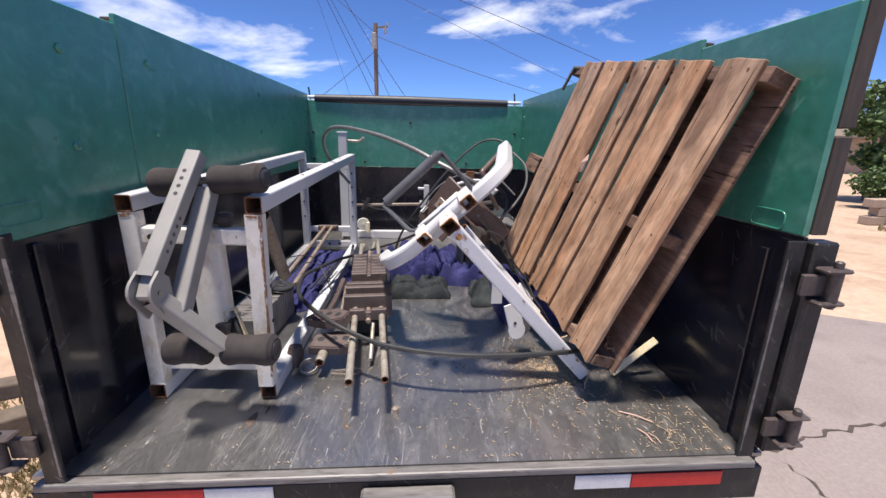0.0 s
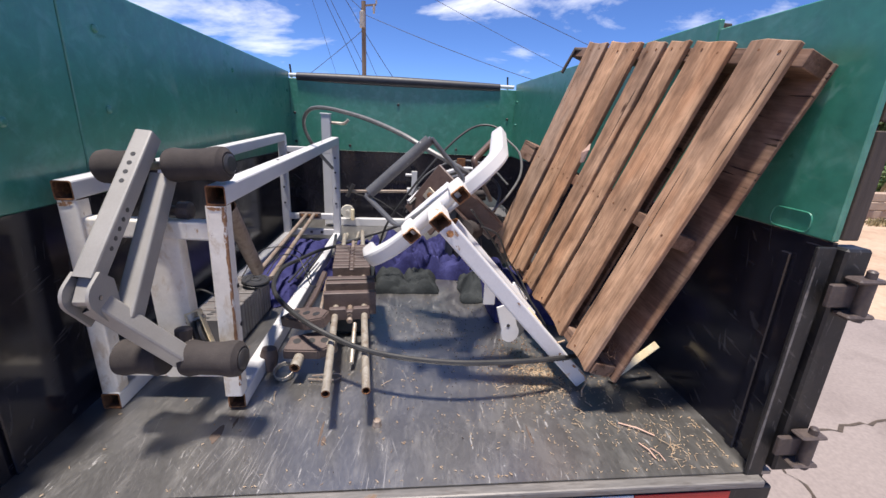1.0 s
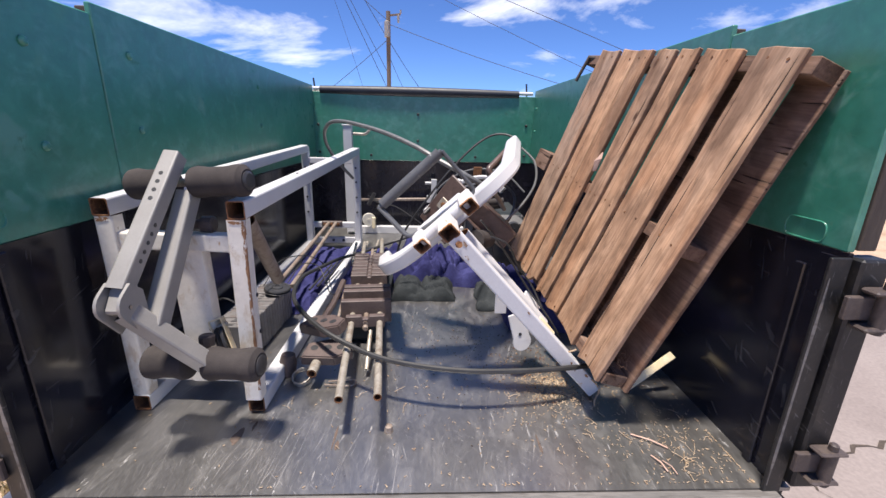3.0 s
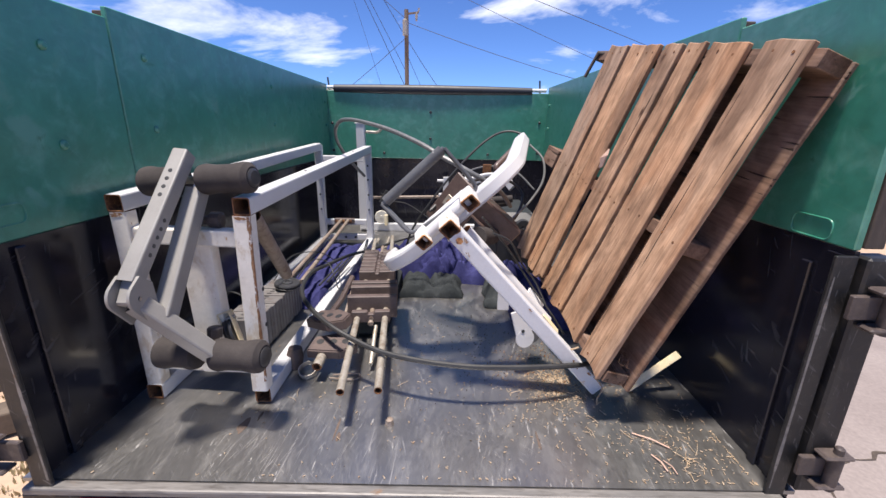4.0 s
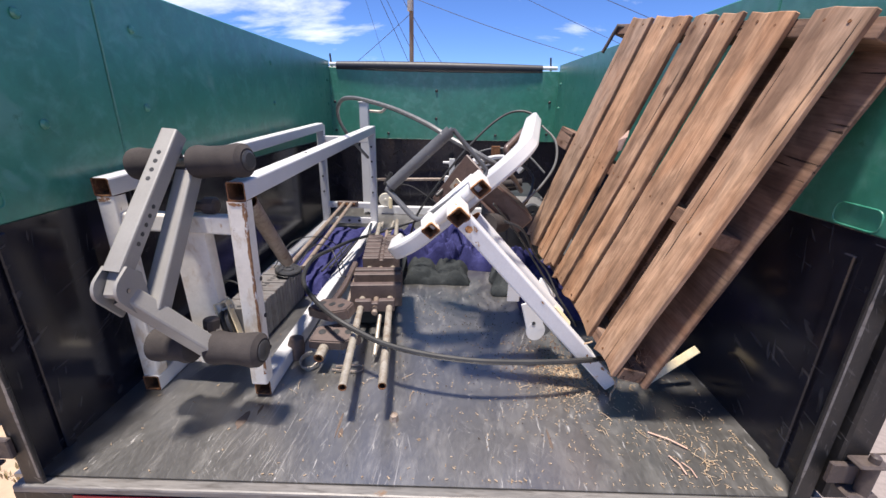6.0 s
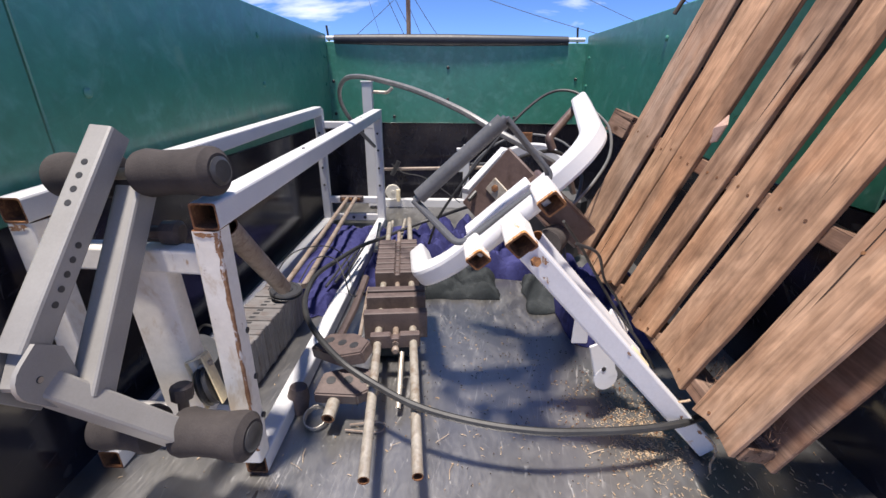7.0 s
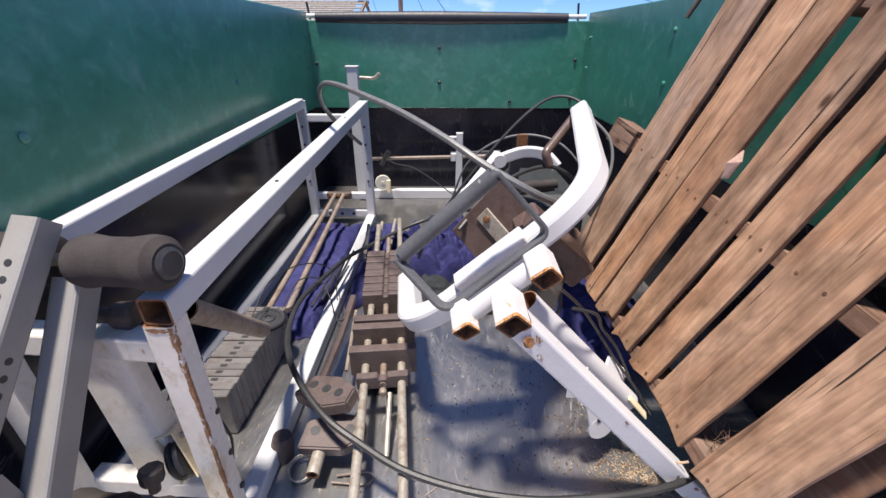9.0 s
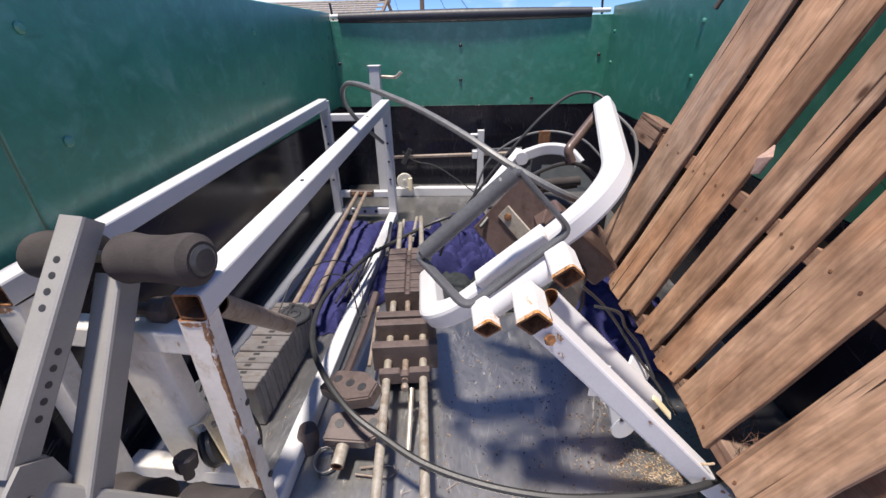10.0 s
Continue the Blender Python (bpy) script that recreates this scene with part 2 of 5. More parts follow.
    col = mix(0.6, col, mix(ramp(noise_of(16.0, 30.0, 9.0, 0.6, 31.0), 0.36, 0.62), (0.66, 0.64, 0.63), (1.22, 1.22, 1.23)), "MULTIPLY")
    cr = math2("MULTIPLY", ramp(noise_of(1.9, 80.0, 2.0, 0.3, 17.0), crack, crack + 0.035), ramp(noise_of(2.2, 6.0, 2.0, 0.0, 23.0), 0.45, 0.55))
    col = mix(cr, col, (0.035, 0.02, 0.013))
    vo, vm = n.new("ShaderNodeTexVoronoi"), n.new("ShaderNodeMapping")
    vm.inputs["Scale"].default_value = (3.4, 7.0, 7.0) if along == "x" else (7.0, 3.4, 7.0)
    l.new(ad.outputs["Vector"], vm.inputs["Vector"])
    l.new(vm.outputs["Vector"], vo.inputs["Vector"])
    vo.inputs["Scale"].default_value = 1.0
    col = mix(math2("MULTIPLY", ramp(vo.outputs["Distance"], 0.07, 0.20, True), 0.35), col, dark)
    col = mix(ramp(vo.outputs["Distance"], 0.035, 0.085, True), col, (0.075, 0.036, 0.02))
    l.new(col, b.inputs["Base Color"])
    b.inputs["Roughness"].default_value = 0.82
    b.inputs["Specular IOR Level"].default_value = 0.3
    bu = n.new("ShaderNodeBump")
    bu.inputs["Strength"].default_value = 0.75
    bu.inputs["Distance"].default_value = 0.003
    l.new(math2("SUBTRACT", mix(0.55, fine, broad), math2("MULTIPLY", cr, 0.8)), bu.inputs["Height"])
    l.new(bu.outputs["Normal"], b.inputs["Normal"])
    return m


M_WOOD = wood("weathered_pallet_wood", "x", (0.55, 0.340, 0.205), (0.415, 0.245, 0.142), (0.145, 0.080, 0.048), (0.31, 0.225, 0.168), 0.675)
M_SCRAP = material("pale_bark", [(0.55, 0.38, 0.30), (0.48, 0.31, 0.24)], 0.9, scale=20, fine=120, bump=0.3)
# darker tones of the pallet wood, for stringers, back slats and caught straw
M_WOOD_DARK = wood("dark_pallet_wood", "y", (0.25, 0.150, 0.10), (0.18, 0.105, 0.072), (0.085, 0.048, 0.032), (0.22, 0.165, 0.13))
M_PLATE = material("brown_weight_iron", [(0.088, 0.064, 0.058), (0.115, 0.084, 0.075), (0.070, 0.051, 0.047)], 0.55, scale=10, fine=110, bump=0.25, spots=[((0.20, 0.16, 0.13), 0.67, 18, (1, 1, 1))], per_object=0.12)
M_STACK = material("grey_weight_iron", [(0.135, 0.127, 0.124), (0.17, 0.162, 0.158), (0.11, 0.085, 0.075)], 0.42, scale=7, fine=110, bump=0.12, per_object=0.1, grain=0.15)
M_STEEL = material("dull_steel_tube", [(0.40, 0.36, 0.30), (0.50, 0.46, 0.39), (0.28, 0.21, 0.15)], 0.40, metal=0.4, scale=12, fine=90, bump=0.1)
M_RODRUST = material("rusty_rod", [(0.23, 0.175, 0.135), (0.31, 0.26, 0.22), (0.15, 0.098, 0.07)], 0.6, metal=0.2, scale=14, fine=120, bump=0.25)
M_CABLE = material("black_cable_sheath", [(0.022, 0.022, 0.022), (0.034, 0.034, 0.034)], 0.5, scale=20, fine=120, bump=0.05)
M_CABLE_GREY = material("clear_coated_steel_cable", [(0.14, 0.14, 0.136), (0.19, 0.19, 0.183)], 0.45, metal=0.2, scale=40, fine=300, bump=0.2)
M_BLUE = material("blue_moving_blanket", [(0.030, 0.031, 0.105), (0.050, 0.052, 0.150), (0.022, 0.022, 0.075)], 0.95, scale=6, fine=75, bump=0.6, spec=0.1)
M_DARKCLOTH = material("charcoal_blanket", [(0.022, 0.026, 0.028), (0.045, 0.05, 0.052)], 0.95, scale=8, fine=150, bump=0.6, spec=0.1)
M_CREAM = material("cream_paint", [(0.74, 0.60, 0.36), (0.82, 0.72, 0.50)], 0.5, scale=14, fine=70, bump=0.1, spots=[(RUST, 0.62, 18, (1, 1, 1))])
M_BROWNPLATE = material("brown_painted_plate", [(0.098, 0.064, 0.054), (0.135, 0.092, 0.078), (0.072, 0.046, 0.038)], 0.36, scale=7, fine=80, bump=0.15, spots=[((0.28, 0.24, 0.21), 0.66, 8, (1, 1, 1))])
M_TARP = material("black_tarp_vinyl", [(0.016, 0.017, 0.022), (0.03, 0.031, 0.036)], 0.5, scale=9, fine=60, bump=0.4)
M_RED = material("red_reflector", [(0.52, 0.02, 0.018), (0.6, 0.03, 0.025)], 0.3, scale=30, fine=300, bump=0.1)
M_SILVER = material("white_reflector", [(0.62, 0.62, 0.62), (0.72, 0.72, 0.71)], 0.35, scale=30, fine=300, bump=0.1)
M_SILL = material("worn_sill_steel", [(0.15, 0.145, 0.14), (0.23, 0.215, 0.20), (0.09, 0.082, 0.075)], 0.5, metal=0.2, scale=9, fine=60, bump=0.3, stretch=(0.4, 3, 3), spots=[((0.20, 0.13, 0.085), 0.62, 12, (0.6, 1, 1))])
M_CHAFF = material("straw_chaff", [(0.40, 0.28, 0.165), (0.54, 0.43, 0.30), (0.25, 0.135, 0.065)], 0.9, scale=60, fine=200, bump=0.0)
M_DIRT_CRUMB = material("dark_dirt_crumbs", [(0.055, 0.042, 0.034), (0.09, 0.068, 0.052)], 0.95, scale=60, fine=200, bump=0.0)
M_ASPHALT = material("sun_bleached_asphalt", [(0.225, 0.188, 0.174), (0.265, 0.225, 0.207), (0.19, 0.158, 0.146)], 0.9, scale=0.9, fine=45, bump=0.3)
M_SAND = material("pale_dirt", [(0.40, 0.285, 0.195), (0.47, 0.35, 0.25), (0.34, 0.225, 0.15)], 0.95, scale=0.7, fine=14, bump=0.5)
M_LEAF = material("green_leaves", [(0.060, 0.115, 0.030), (0.105, 0.175, 0.052), (0.15, 0.20, 0.08)], 0.6, scale=1.2, fine=9, bump=0.0)
M_DRYGRASS = material("dry_grass", [(0.36, 0.28, 0.15), (0.27, 0.23, 0.11), (0.43, 0.34, 0.20)], 0.9, scale=2, fine=12, bump=0.0)
M_BARK = material("bark", [(0.10, 0.075, 0.055), (0.15, 0.115, 0.085)], 0.9, scale=6, fine=40, bump=0.5)
M_POLE = material("utility_pole_wood", [(0.16, 0.12, 0.09), (0.21, 0.165, 0.125)], 0.85, scale=4, fine=30, bump=0.4, stretch=(3, 3, 0.3))
M_WIRE = material("overhead_wire", [(0.03, 0.03, 0.035), (0.04, 0.04, 0.045)], 0.6, scale=4, fine=30, bump=0.0)
M_BLOCK = material("tan_block", [(0.36, 0.27, 0.20), (0.42, 0.32, 0.24)], 0.9, scale=3, fine=30, bump=0.3)
M_SHINGLE = material("tan_roof_shingle", [(0.21, 0.19, 0.17), (0.26, 0.235, 0.21)], 0.9, scale=3, fine=20, bump=0.3)
M_TYRE = material("tyre_rubber", [(0.02, 0.02, 0.02), (0.03, 0.03, 0.03)], 0.8, scale=10, fine=80, bump=0.2)
M_YELLOWED = material("ivory_plastic", [(0.66, 0.62, 0.52), (0.72, 0.69, 0.60)], 0.45, scale=18, fine=90, bump=0.08, spots=[((0.35, 0.22, 0.10), 0.68, 24, (1, 1, 1))])

# ---------- mesh helpers ----------
WORLD_OF = {}


def V(*a):
    return Vector(a[0] if len(a) == 1 else a)


def thing(name, base, label, category, group="", kind="", m=None):
    ob = new(name)
    ob.empty_display_size = 0.05
    ob.matrix_basis = m if m is not None else Matrix.Translation(base)
    WORLD_OF[ob.name] = ob.matrix_basis.copy()
    return tagged(ob, label, category, group, kind)


def put(name, me, mats, parent=None, label="", m=None):
    """Links a mesh whose vertices are in world metres (or at the pose m) under parent."""
    if not isinstance(mats, (list, tuple)):
        mats = [mats]
    if not me.materials:
        for x in mats:
            me.materials.append(x)
    ob = new(name, me)
    m = m if m is not None else Matrix.Identity(4)
    WORLD_OF[ob.name] = m
    if parent is not None:
        ob.parent = parent
        ob.matrix_parent_inverse = WORLD_OF[parent.name].inverted()
    ob.matrix_basis = m
    if label:
        ob["label"] = label
    return ob


def part(name, bm, mats, parent=None, label="", smooth=False, m=None, sharp=32):
    me = bpy.data.meshes.new(name)
    bmesh.ops.recalc_face_normals(bm, faces=bm.faces)
    bm.to_mesh(me)
    bm.free()
    if smooth:
        me.shade_smooth()
        me.set_sharp_from_angle(angle=radians(sharp))
    return put(name, me, mats, parent, label, m)


def box(bm, lo, hi, bevel=0.0, m=None, seg=1):
    lo, hi = V(lo), V(hi)
    r = bmesh.ops.create_cube(bm, size=1.0)
    vs = r["verts"]
    bmesh.ops.scale(bm, vec=hi - lo, verts=vs)
    bmesh.ops.translate(bm, vec=(lo + hi) / 2, verts=vs)
    if bevel:
        es = list({e for v in vs for e in v.link_edges})
        g = bmesh.ops.bevel(bm, geom=es, offset=bevel, segments=seg, affect="EDGES", profile=0.5)
        vs = list({v for f in g["faces"] for v in f.verts} | {v for v in vs if v.is_valid})
        vs = [v for v in vs if v.is_valid]
    if m is not None:
        bmesh.ops.transform(bm, matrix=m, verts=vs)
    return vs


def frames_along(pts, up):
    pts = [V(p) for p in pts]
    n = len(pts)
    out = []
    for i in range(n):
        a = (pts[i] - pts[i - 1]).normalized() if i else None
        b = (pts[i + 1] - pts[i]).normalized() if i < n - 1 else None
        t = (a + b).normalized() if a is not None and b is not None else (a if b is None else b)
        k = 1.0 / max(0.35, t.dot(b if b is not None else a))
        if out:
            u = out[-1][2] - t * out[-1][2].dot(t)
        else:
            u = V(up) - t * V(up).dot(t)
        u.normalize()
        s = t.cross(u)
        bend = (b - a) if a is not None and b is not None else Vector((0, 0, 0))
        bend = bend - t * bend.dot(t)
        out.append((pts[i], t, u, s, bend.normalized() if bend.length > 1e-6 else None, k))
    return out


def sweep(bm, pts, section, up=(0, 0, 1), hollow=0.0, cap=True, mat=0, mat_in=1, taper=None):
    """Sweeps a closed 2D section (side, up) along a polyline. hollow: wall thickness of an open-ended tube."""
    fr = frames_along(pts, up)
    rings, inner = [], []
    cx = sum(p[0] for p in section) / len(section)
    cy = sum(p[1] for p in section) / len(section)
    rmax = max(max(abs(p[0] - cx), abs(p[1] - cy)) for p in section)

    def ring(fac):
        res = []
        for i, (c, t, u, s, bend, k) in enumerate(fr):
            tp = taper(i / (len(fr) - 1)) if taper else 1.0
            r = []
            for x, y in section:
                off = s * (x * fac * tp) + u * (y * fac * tp)
                if bend is not None:
                    off = off + bend * (off.dot(bend) * (k - 1))
                r.append(bm.verts.new(c + off))
            res.append(r)
        return res
    rings = ring(1.0)
    m = len(section)
    for a, b in zip(rings, rings[1:]):
        for j in range(m):
            f = bm.faces.new((a[j], a[(j + 1) % m], b[(j + 1) % m], b[j]))
            f.material_index = mat
    if hollow:
        inner = ring(1 - hollow / rmax)
        for a, b in zip(inner, inner[1:]):
            for j in range(m):
                f = bm.faces.new((a[j], b[j], b[(j + 1) % m], a[(j + 1) % m]))
                f.material_index = mat_in
        for o, i in ((rings[0], inner[0]), (rings[-1], inner[-1])):
            for j in range(m):
                f = bm.faces.new((o[j], i[j], i[(j + 1) % m], o[(j + 1) % m]))
                f.material_index = mat_in
    elif cap:
        for r in (rings[0], rings[-1]):
            f = bm.faces.new(r)
            f.material_index = mat


def rect(w, h, r=0.006):
    """A rectangle with rounded corners."""
    out = []
    for sx, sy, a0 in ((1, 1, 0), (-1, 1, 90), (-1, -1, 180), (1, -1, 270)):
        for a in (0, 45, 90):
            out.append((sx * (w / 2 - r) + r * math.cos(radians(a0 + a)), sy * (h / 2 - r) + r * math.sin(radians(a0 + a))))
    return out


def circ(r, n=12):
    return [(r * math.cos(2 * math.pi * i / n), r * math.sin(2 * math.pi * i / n)) for i in range(n)]


def fillet(pts, r, n=6):
    pts = [V(p) for p in pts]
    out = [pts[0]]
    for a, b, c in zip(pts, pts[1:], pts[2:]):
        d0, d1 = (a - b), (c - b)
        k = min(r, d0.length * 0.48, d1.length * 0.48)
        p0, p1 = b + d0.normalized() * k, b + d1.normalized() * k
        for i in range(n + 1):
            t = i / n
            out.append(p0 * (1 - t) ** 2 + b * 2 * t * (1 - t) + p1 * t * t)
    out.append(pts[-1])
    return out


def spline(pts, n=10):
    pts = [V(p) for p in pts]
    q = [pts[0] * 2 - pts[1]] + pts + [pts[-1] * 2 - pts[-2]]
    out = []
    for a, b, c, d in zip(q, q[1:], q[2:], q[3:]):
        for i in range(n):
            t = i / n
            out.append(0.5 * (2 * b + (c - a) * t + (2 * a - 5 * b + 4 * c - d) * t * t + (3 * b - a - 3 * c + d) * t ** 3))
    out.append(pts[-1])
    return out


def tube(name, pts, w, h, mats, parent, up=(0, 0, 1), hollow=0.0, label="", r=0.006):
    bm = bmesh.new()
    sweep(bm, pts, rect(w, h, r), up, hollow)
    return part(name, bm, mats, parent, label, smooth=len(pts) > 3, sharp=18)


def rod(name, pts, r, mats, parent, hollow=0.0, label="", n=14, up=None):
    bm = bmesh.new()
    d = (V(pts[1]) - V(pts[0])).normalized()
    up = up or ((0, 0, 1) if abs(d.z) < 0.9 else (0, 1, 0))
    sweep(bm, pts, circ(r, n), up, hollow)
    return part(name, bm, mats, parent, label, smooth=True)


def lathe(bm, origin, axis, profile, n=24, mat=0):
    """Turns (along, radius) pairs round an axis through origin."""
    axis = V(axis).normalized()
    u = axis.orthogonal().normalized()
    w = axis.cross(u)
    rings = []
    for al, r in profile:
        c = V(origin) + axis * al
        if r < 1e-6:
            rings.append([bm.verts.new(c)])
        else:
            rings.append([bm.verts.new(c + (u * math.cos(2 * math.pi * i / n) + w * math.sin(2 * math.pi * i / n)) * r) for i in range(n)])
    for a, b in zip(rings, rings[1:]):
        for i in range(n):
            j = (i + 1) % n
            vs = [a[i % len(a)], a[j % len(a)], b[j % len(b)], b[i % len(b)]]
            vs = list(dict.fromkeys(vs))
            if len(vs) > 2:
                f = bm.faces.new(vs)
                f.material_index = mat


def turned(name, origin, axis, profile, mats, parent, label="", n=24):
    bm = bmesh.new()
    lathe(bm, origin, axis, profile, n)
    return part(name, bm, mats, parent, label, smooth=True)


def block(name, lo, hi, mats, parent, bevel=0.004, m=None, label=""):
    bm = bmesh.new()
    box(bm, lo, hi, bevel, m)
    return part(name, bm, mats, parent, label)


def basis(o, u, v):
    """A pose at o whose x runs along u and whose y lies towards v."""
    u = V(u).normalized()
    v = (V(v) - u * V(v).dot(u)).normalized()
    w = u.cross(v)
    m = Matrix((u, v, w)).transposed().to_4x4()
    m.translation = V(o)
    return m

# ---------- ground and distance ----------
GZ = -0.75
bm = bmesh.new()
N = 90
for i in range(N + 1):
    for j in range(N + 1):
        gx, gy = (i / N * 2 - 1), (j / N * 2 - 1)
        x, y = 900 * gx * abs(gx) ** 1.6, 900 * gy * abs(gy) ** 1.6
        z = GZ - 0.01 + 0.02 * noise.noise((x * 0.3, y * 0.3, 0)) if max(abs(x), abs(y)) < 40 else GZ - 0.01
        bm.verts.new((x, y, z))
bm.verts.ensure_lookup_table()
for i in range(N):
    for j in range(N):
        a = i * (N + 1) + j
        bm.faces.new([bm.verts[k] for k in (a, a + N + 1, a + N + 2, a + 1)])
ground = tagged(part("ground", bm, M_SAND, smooth=True), "pale tan dirt ground around the parked trailer", "ground", kind="structure")
# the asphalt lane: a slab whose far edge runs past the trailer
bm = bmesh.new()
edge = [(-1.6, -30), (-1.75, 2.0), (-1.5, 5.0), (-1.3, 7.2), (4.05, 6.75), (4.9, 6.35), (7.0, 5.6), (12, 4.4), (30, 1.0), (30, -30)]
vs = [bm.verts.new((x, y, GZ + 0.02)) for x, y in edge]
f = bm.faces.new(vs)
r = bmesh.ops.extrude_face_region(bm, geom=[f])
bmesh.ops.translate(bm, vec=(0, 0, -0.12), verts=[e for e in r["geom"] if isinstance(e, bmesh.types.BMVert)])
road = tagged(part("road", bm, M_ASPHALT), "sun-bleached cracked asphalt lane beside the trailer", "road", kind="structure")
rnd = random.Random(5)


def crack(pts, w):
    bm = bmesh.new()
    sp = []
    for a, b in zip(pts, pts[1:]):
        for i in range(14):
            t = i / 14
            sp.append((a[0] + (b[0] - a[0]) * t + rnd.uniform(-0.025, 0.025), a[1] + (b[1] - a[1]) * t + rnd.uniform(-0.025, 0.025)))
    z = GZ + 0.024
    prev = None
    for x, y in sp:
        k = w * rnd.uniform(0.4, 1.3)
        q = (bm.verts.new((x - k, y + k, z)), bm.verts.new((x + k, y - k, z)))
        if prev:
            bm.faces.new((prev[0], prev[1], q[1], q[0]))
        prev = q
    return part("crack", bm, M_DIRT_CRUMB, road, "dark crack in the asphalt")


crack([(1.3, 4.3), (1.75, 4.75), (2.35, 4.95), (3.2, 5.05), (4.5, 4.8)], 0.008)
crack([(2.0, 4.75), (2.05, 4.2), (2.2, 3.4), (2.3, 2.5)], 0.006)

# utility pole with its cross arm, and the wires
pole = thing("utility_pole", (-2.55, 33, GZ), "brown wooden utility pole with transformer and short cross arm", "utility pole")
rod("pole_shaft", [(-2.55, 33, GZ), (-2.55, 33, 8.1)], 0.14, M_POLE, pole)
turned("transformer", (-2.62, 32.78, 6.55), (0, 0, 1), [(0, 0), (0, 0.17), (0.9, 0.17), (0.95, 0.1), (0.95, 0)], M_STEEL, pole, "grey transformer can")
tube("cross_arm", [(-2.55, 33, 7.85), (-1.75, 33, 7.95)], 0.09, 0.11, M_POLE, pole)
turned("insulator", (-1.9, 33, 7.45), (0, 0, 1), [(0, 0), (0, 0.06), (0.3, 0.09), (0.5, 0.05), (0.5, 0)], M_STEEL, pole)
turned("insulator", (-1.75, 33, 8.0), (0, 0, 1), [(0, 0), (0, 0.06), (0.2, 0.06), (0.2, 0)], M_STEEL, pole)


def wire(a, b, sag=0.25, r=0.018, label="thin dark overhead power wire"):
    a, b = V(a), V(b)
    pts = [a + (b - a) * t + Vector((0, 0, -4 * sag * t * (1 - t))) for t in [i / 16 for i in range(17)]]
    return tagged(rod("overhead_wire", pts, r, M_WIRE, None, n=6), label, "wire", "wires on the utility pole")


wire((-2.5, 33, 7.35), (16.0, 33, 2.6), 0.35)
wire((-6.5, 33, 10.6), (-2.5, 33, 7.5), 0.0)
wire((-9.6, 33, 13.5), (16.0, 33, 3.1), 0.3, 0.014)
wire((-3.6, 33, 11.8), (20.0, 33, 3.9), -0.1)
wire((-7.0, 33, 12.0), (-2.6, 33, 3.3), -0.1, 0.02)
wire((-6.7, 33, 11.8), (-2.6, 33, 4.4), -0.05, 0.018)
wire((-6.4, 33, 12.5), (-2.55, 33, 6.4), 0.05, 0.02)
wire((-8.3, 33, 2.0), (-2.6, 33, 6.45), 0.1, 0.018)
wire((-2.5, 33, 6.35), (0.6, 33, 2.2), 0.15, 0.02)
wire((-2.5, 33, 5.4), (-0.9, 33, 2.2), 0.1, 0.014)
wire((-6.9, 33, 11.4), (-4.0, 33, 2.5), -0.2, 0.01)

# house beyond the trailer's front
house = thing("house", (-7.5, 26, GZ), "low tan house with a shingled gable roof behind the trailer", "house")
block("wall", (-12, 24, GZ), (-4.2, 30, 1.45), M_BLOCK, house, 0.02)
bm = bmesh.new()
for zz in range(12):
    a0, a1 = zz / 12, (zz + 1) / 12
    for k in range(16):
        x0 = -12.5 + k * 0.545 + (0.27 if zz % 2 else 0) - a0 * 0.0
        if x0 + 0.53 > -3.6:
            continue
        y0, z0 = 23.5 + a0 * 3.5, 1.55 + a0 * 1.25
        y1, z1 = 23.5 + a1 * 3.5, 1.55 + a1 * 1.25
        q = [bm.verts.new(p) for p in ((x0, y0, z0 + 0.03), (x0 + 0.53, y0, z0 + 0.03), (x0 + 0.53, y1, z1), (x0, y1, z1))]
        bm.faces.new(q)
        q2 = [bm.verts.new(p) for p in ((x0, y0, z0), (x0 + 0.53, y0, z0), (x0 + 0.53, y0, z0 + 0.03), (x0, y0, z0 + 0.03))]
        bm.faces.new(q2)
box(bm, (-12.5, 27.0, 2.66), (-3.6, 27.3, 2.80))
roof = part("roof", bm, M_SHINGLE, house, "tan shingle roof")
bm = bmesh.new()
for x in (-12.4, -3.75):
    sweep(bm, [(x, 23.4, 1.45), (x, 27.1, 2.75), (x, 30.5, 1.5)], rect(0.12, 0.14, 0.01))
sweep(bm, [(-12.5, 23.45, 1.48), (-3.6, 23.45, 1.48)], rect(0.05, 0.16, 0.01))
part("fascia", bm, M_POLE, house, "brown fascia board")
bm = bmesh.new()
sweep(bm, [(-8.0, 27.15, 1.4), (-8.0, 30.4, 1.4)], rect(8.9, 0.04, 0.01))
part("roof_underside", bm, M_POLE, house)


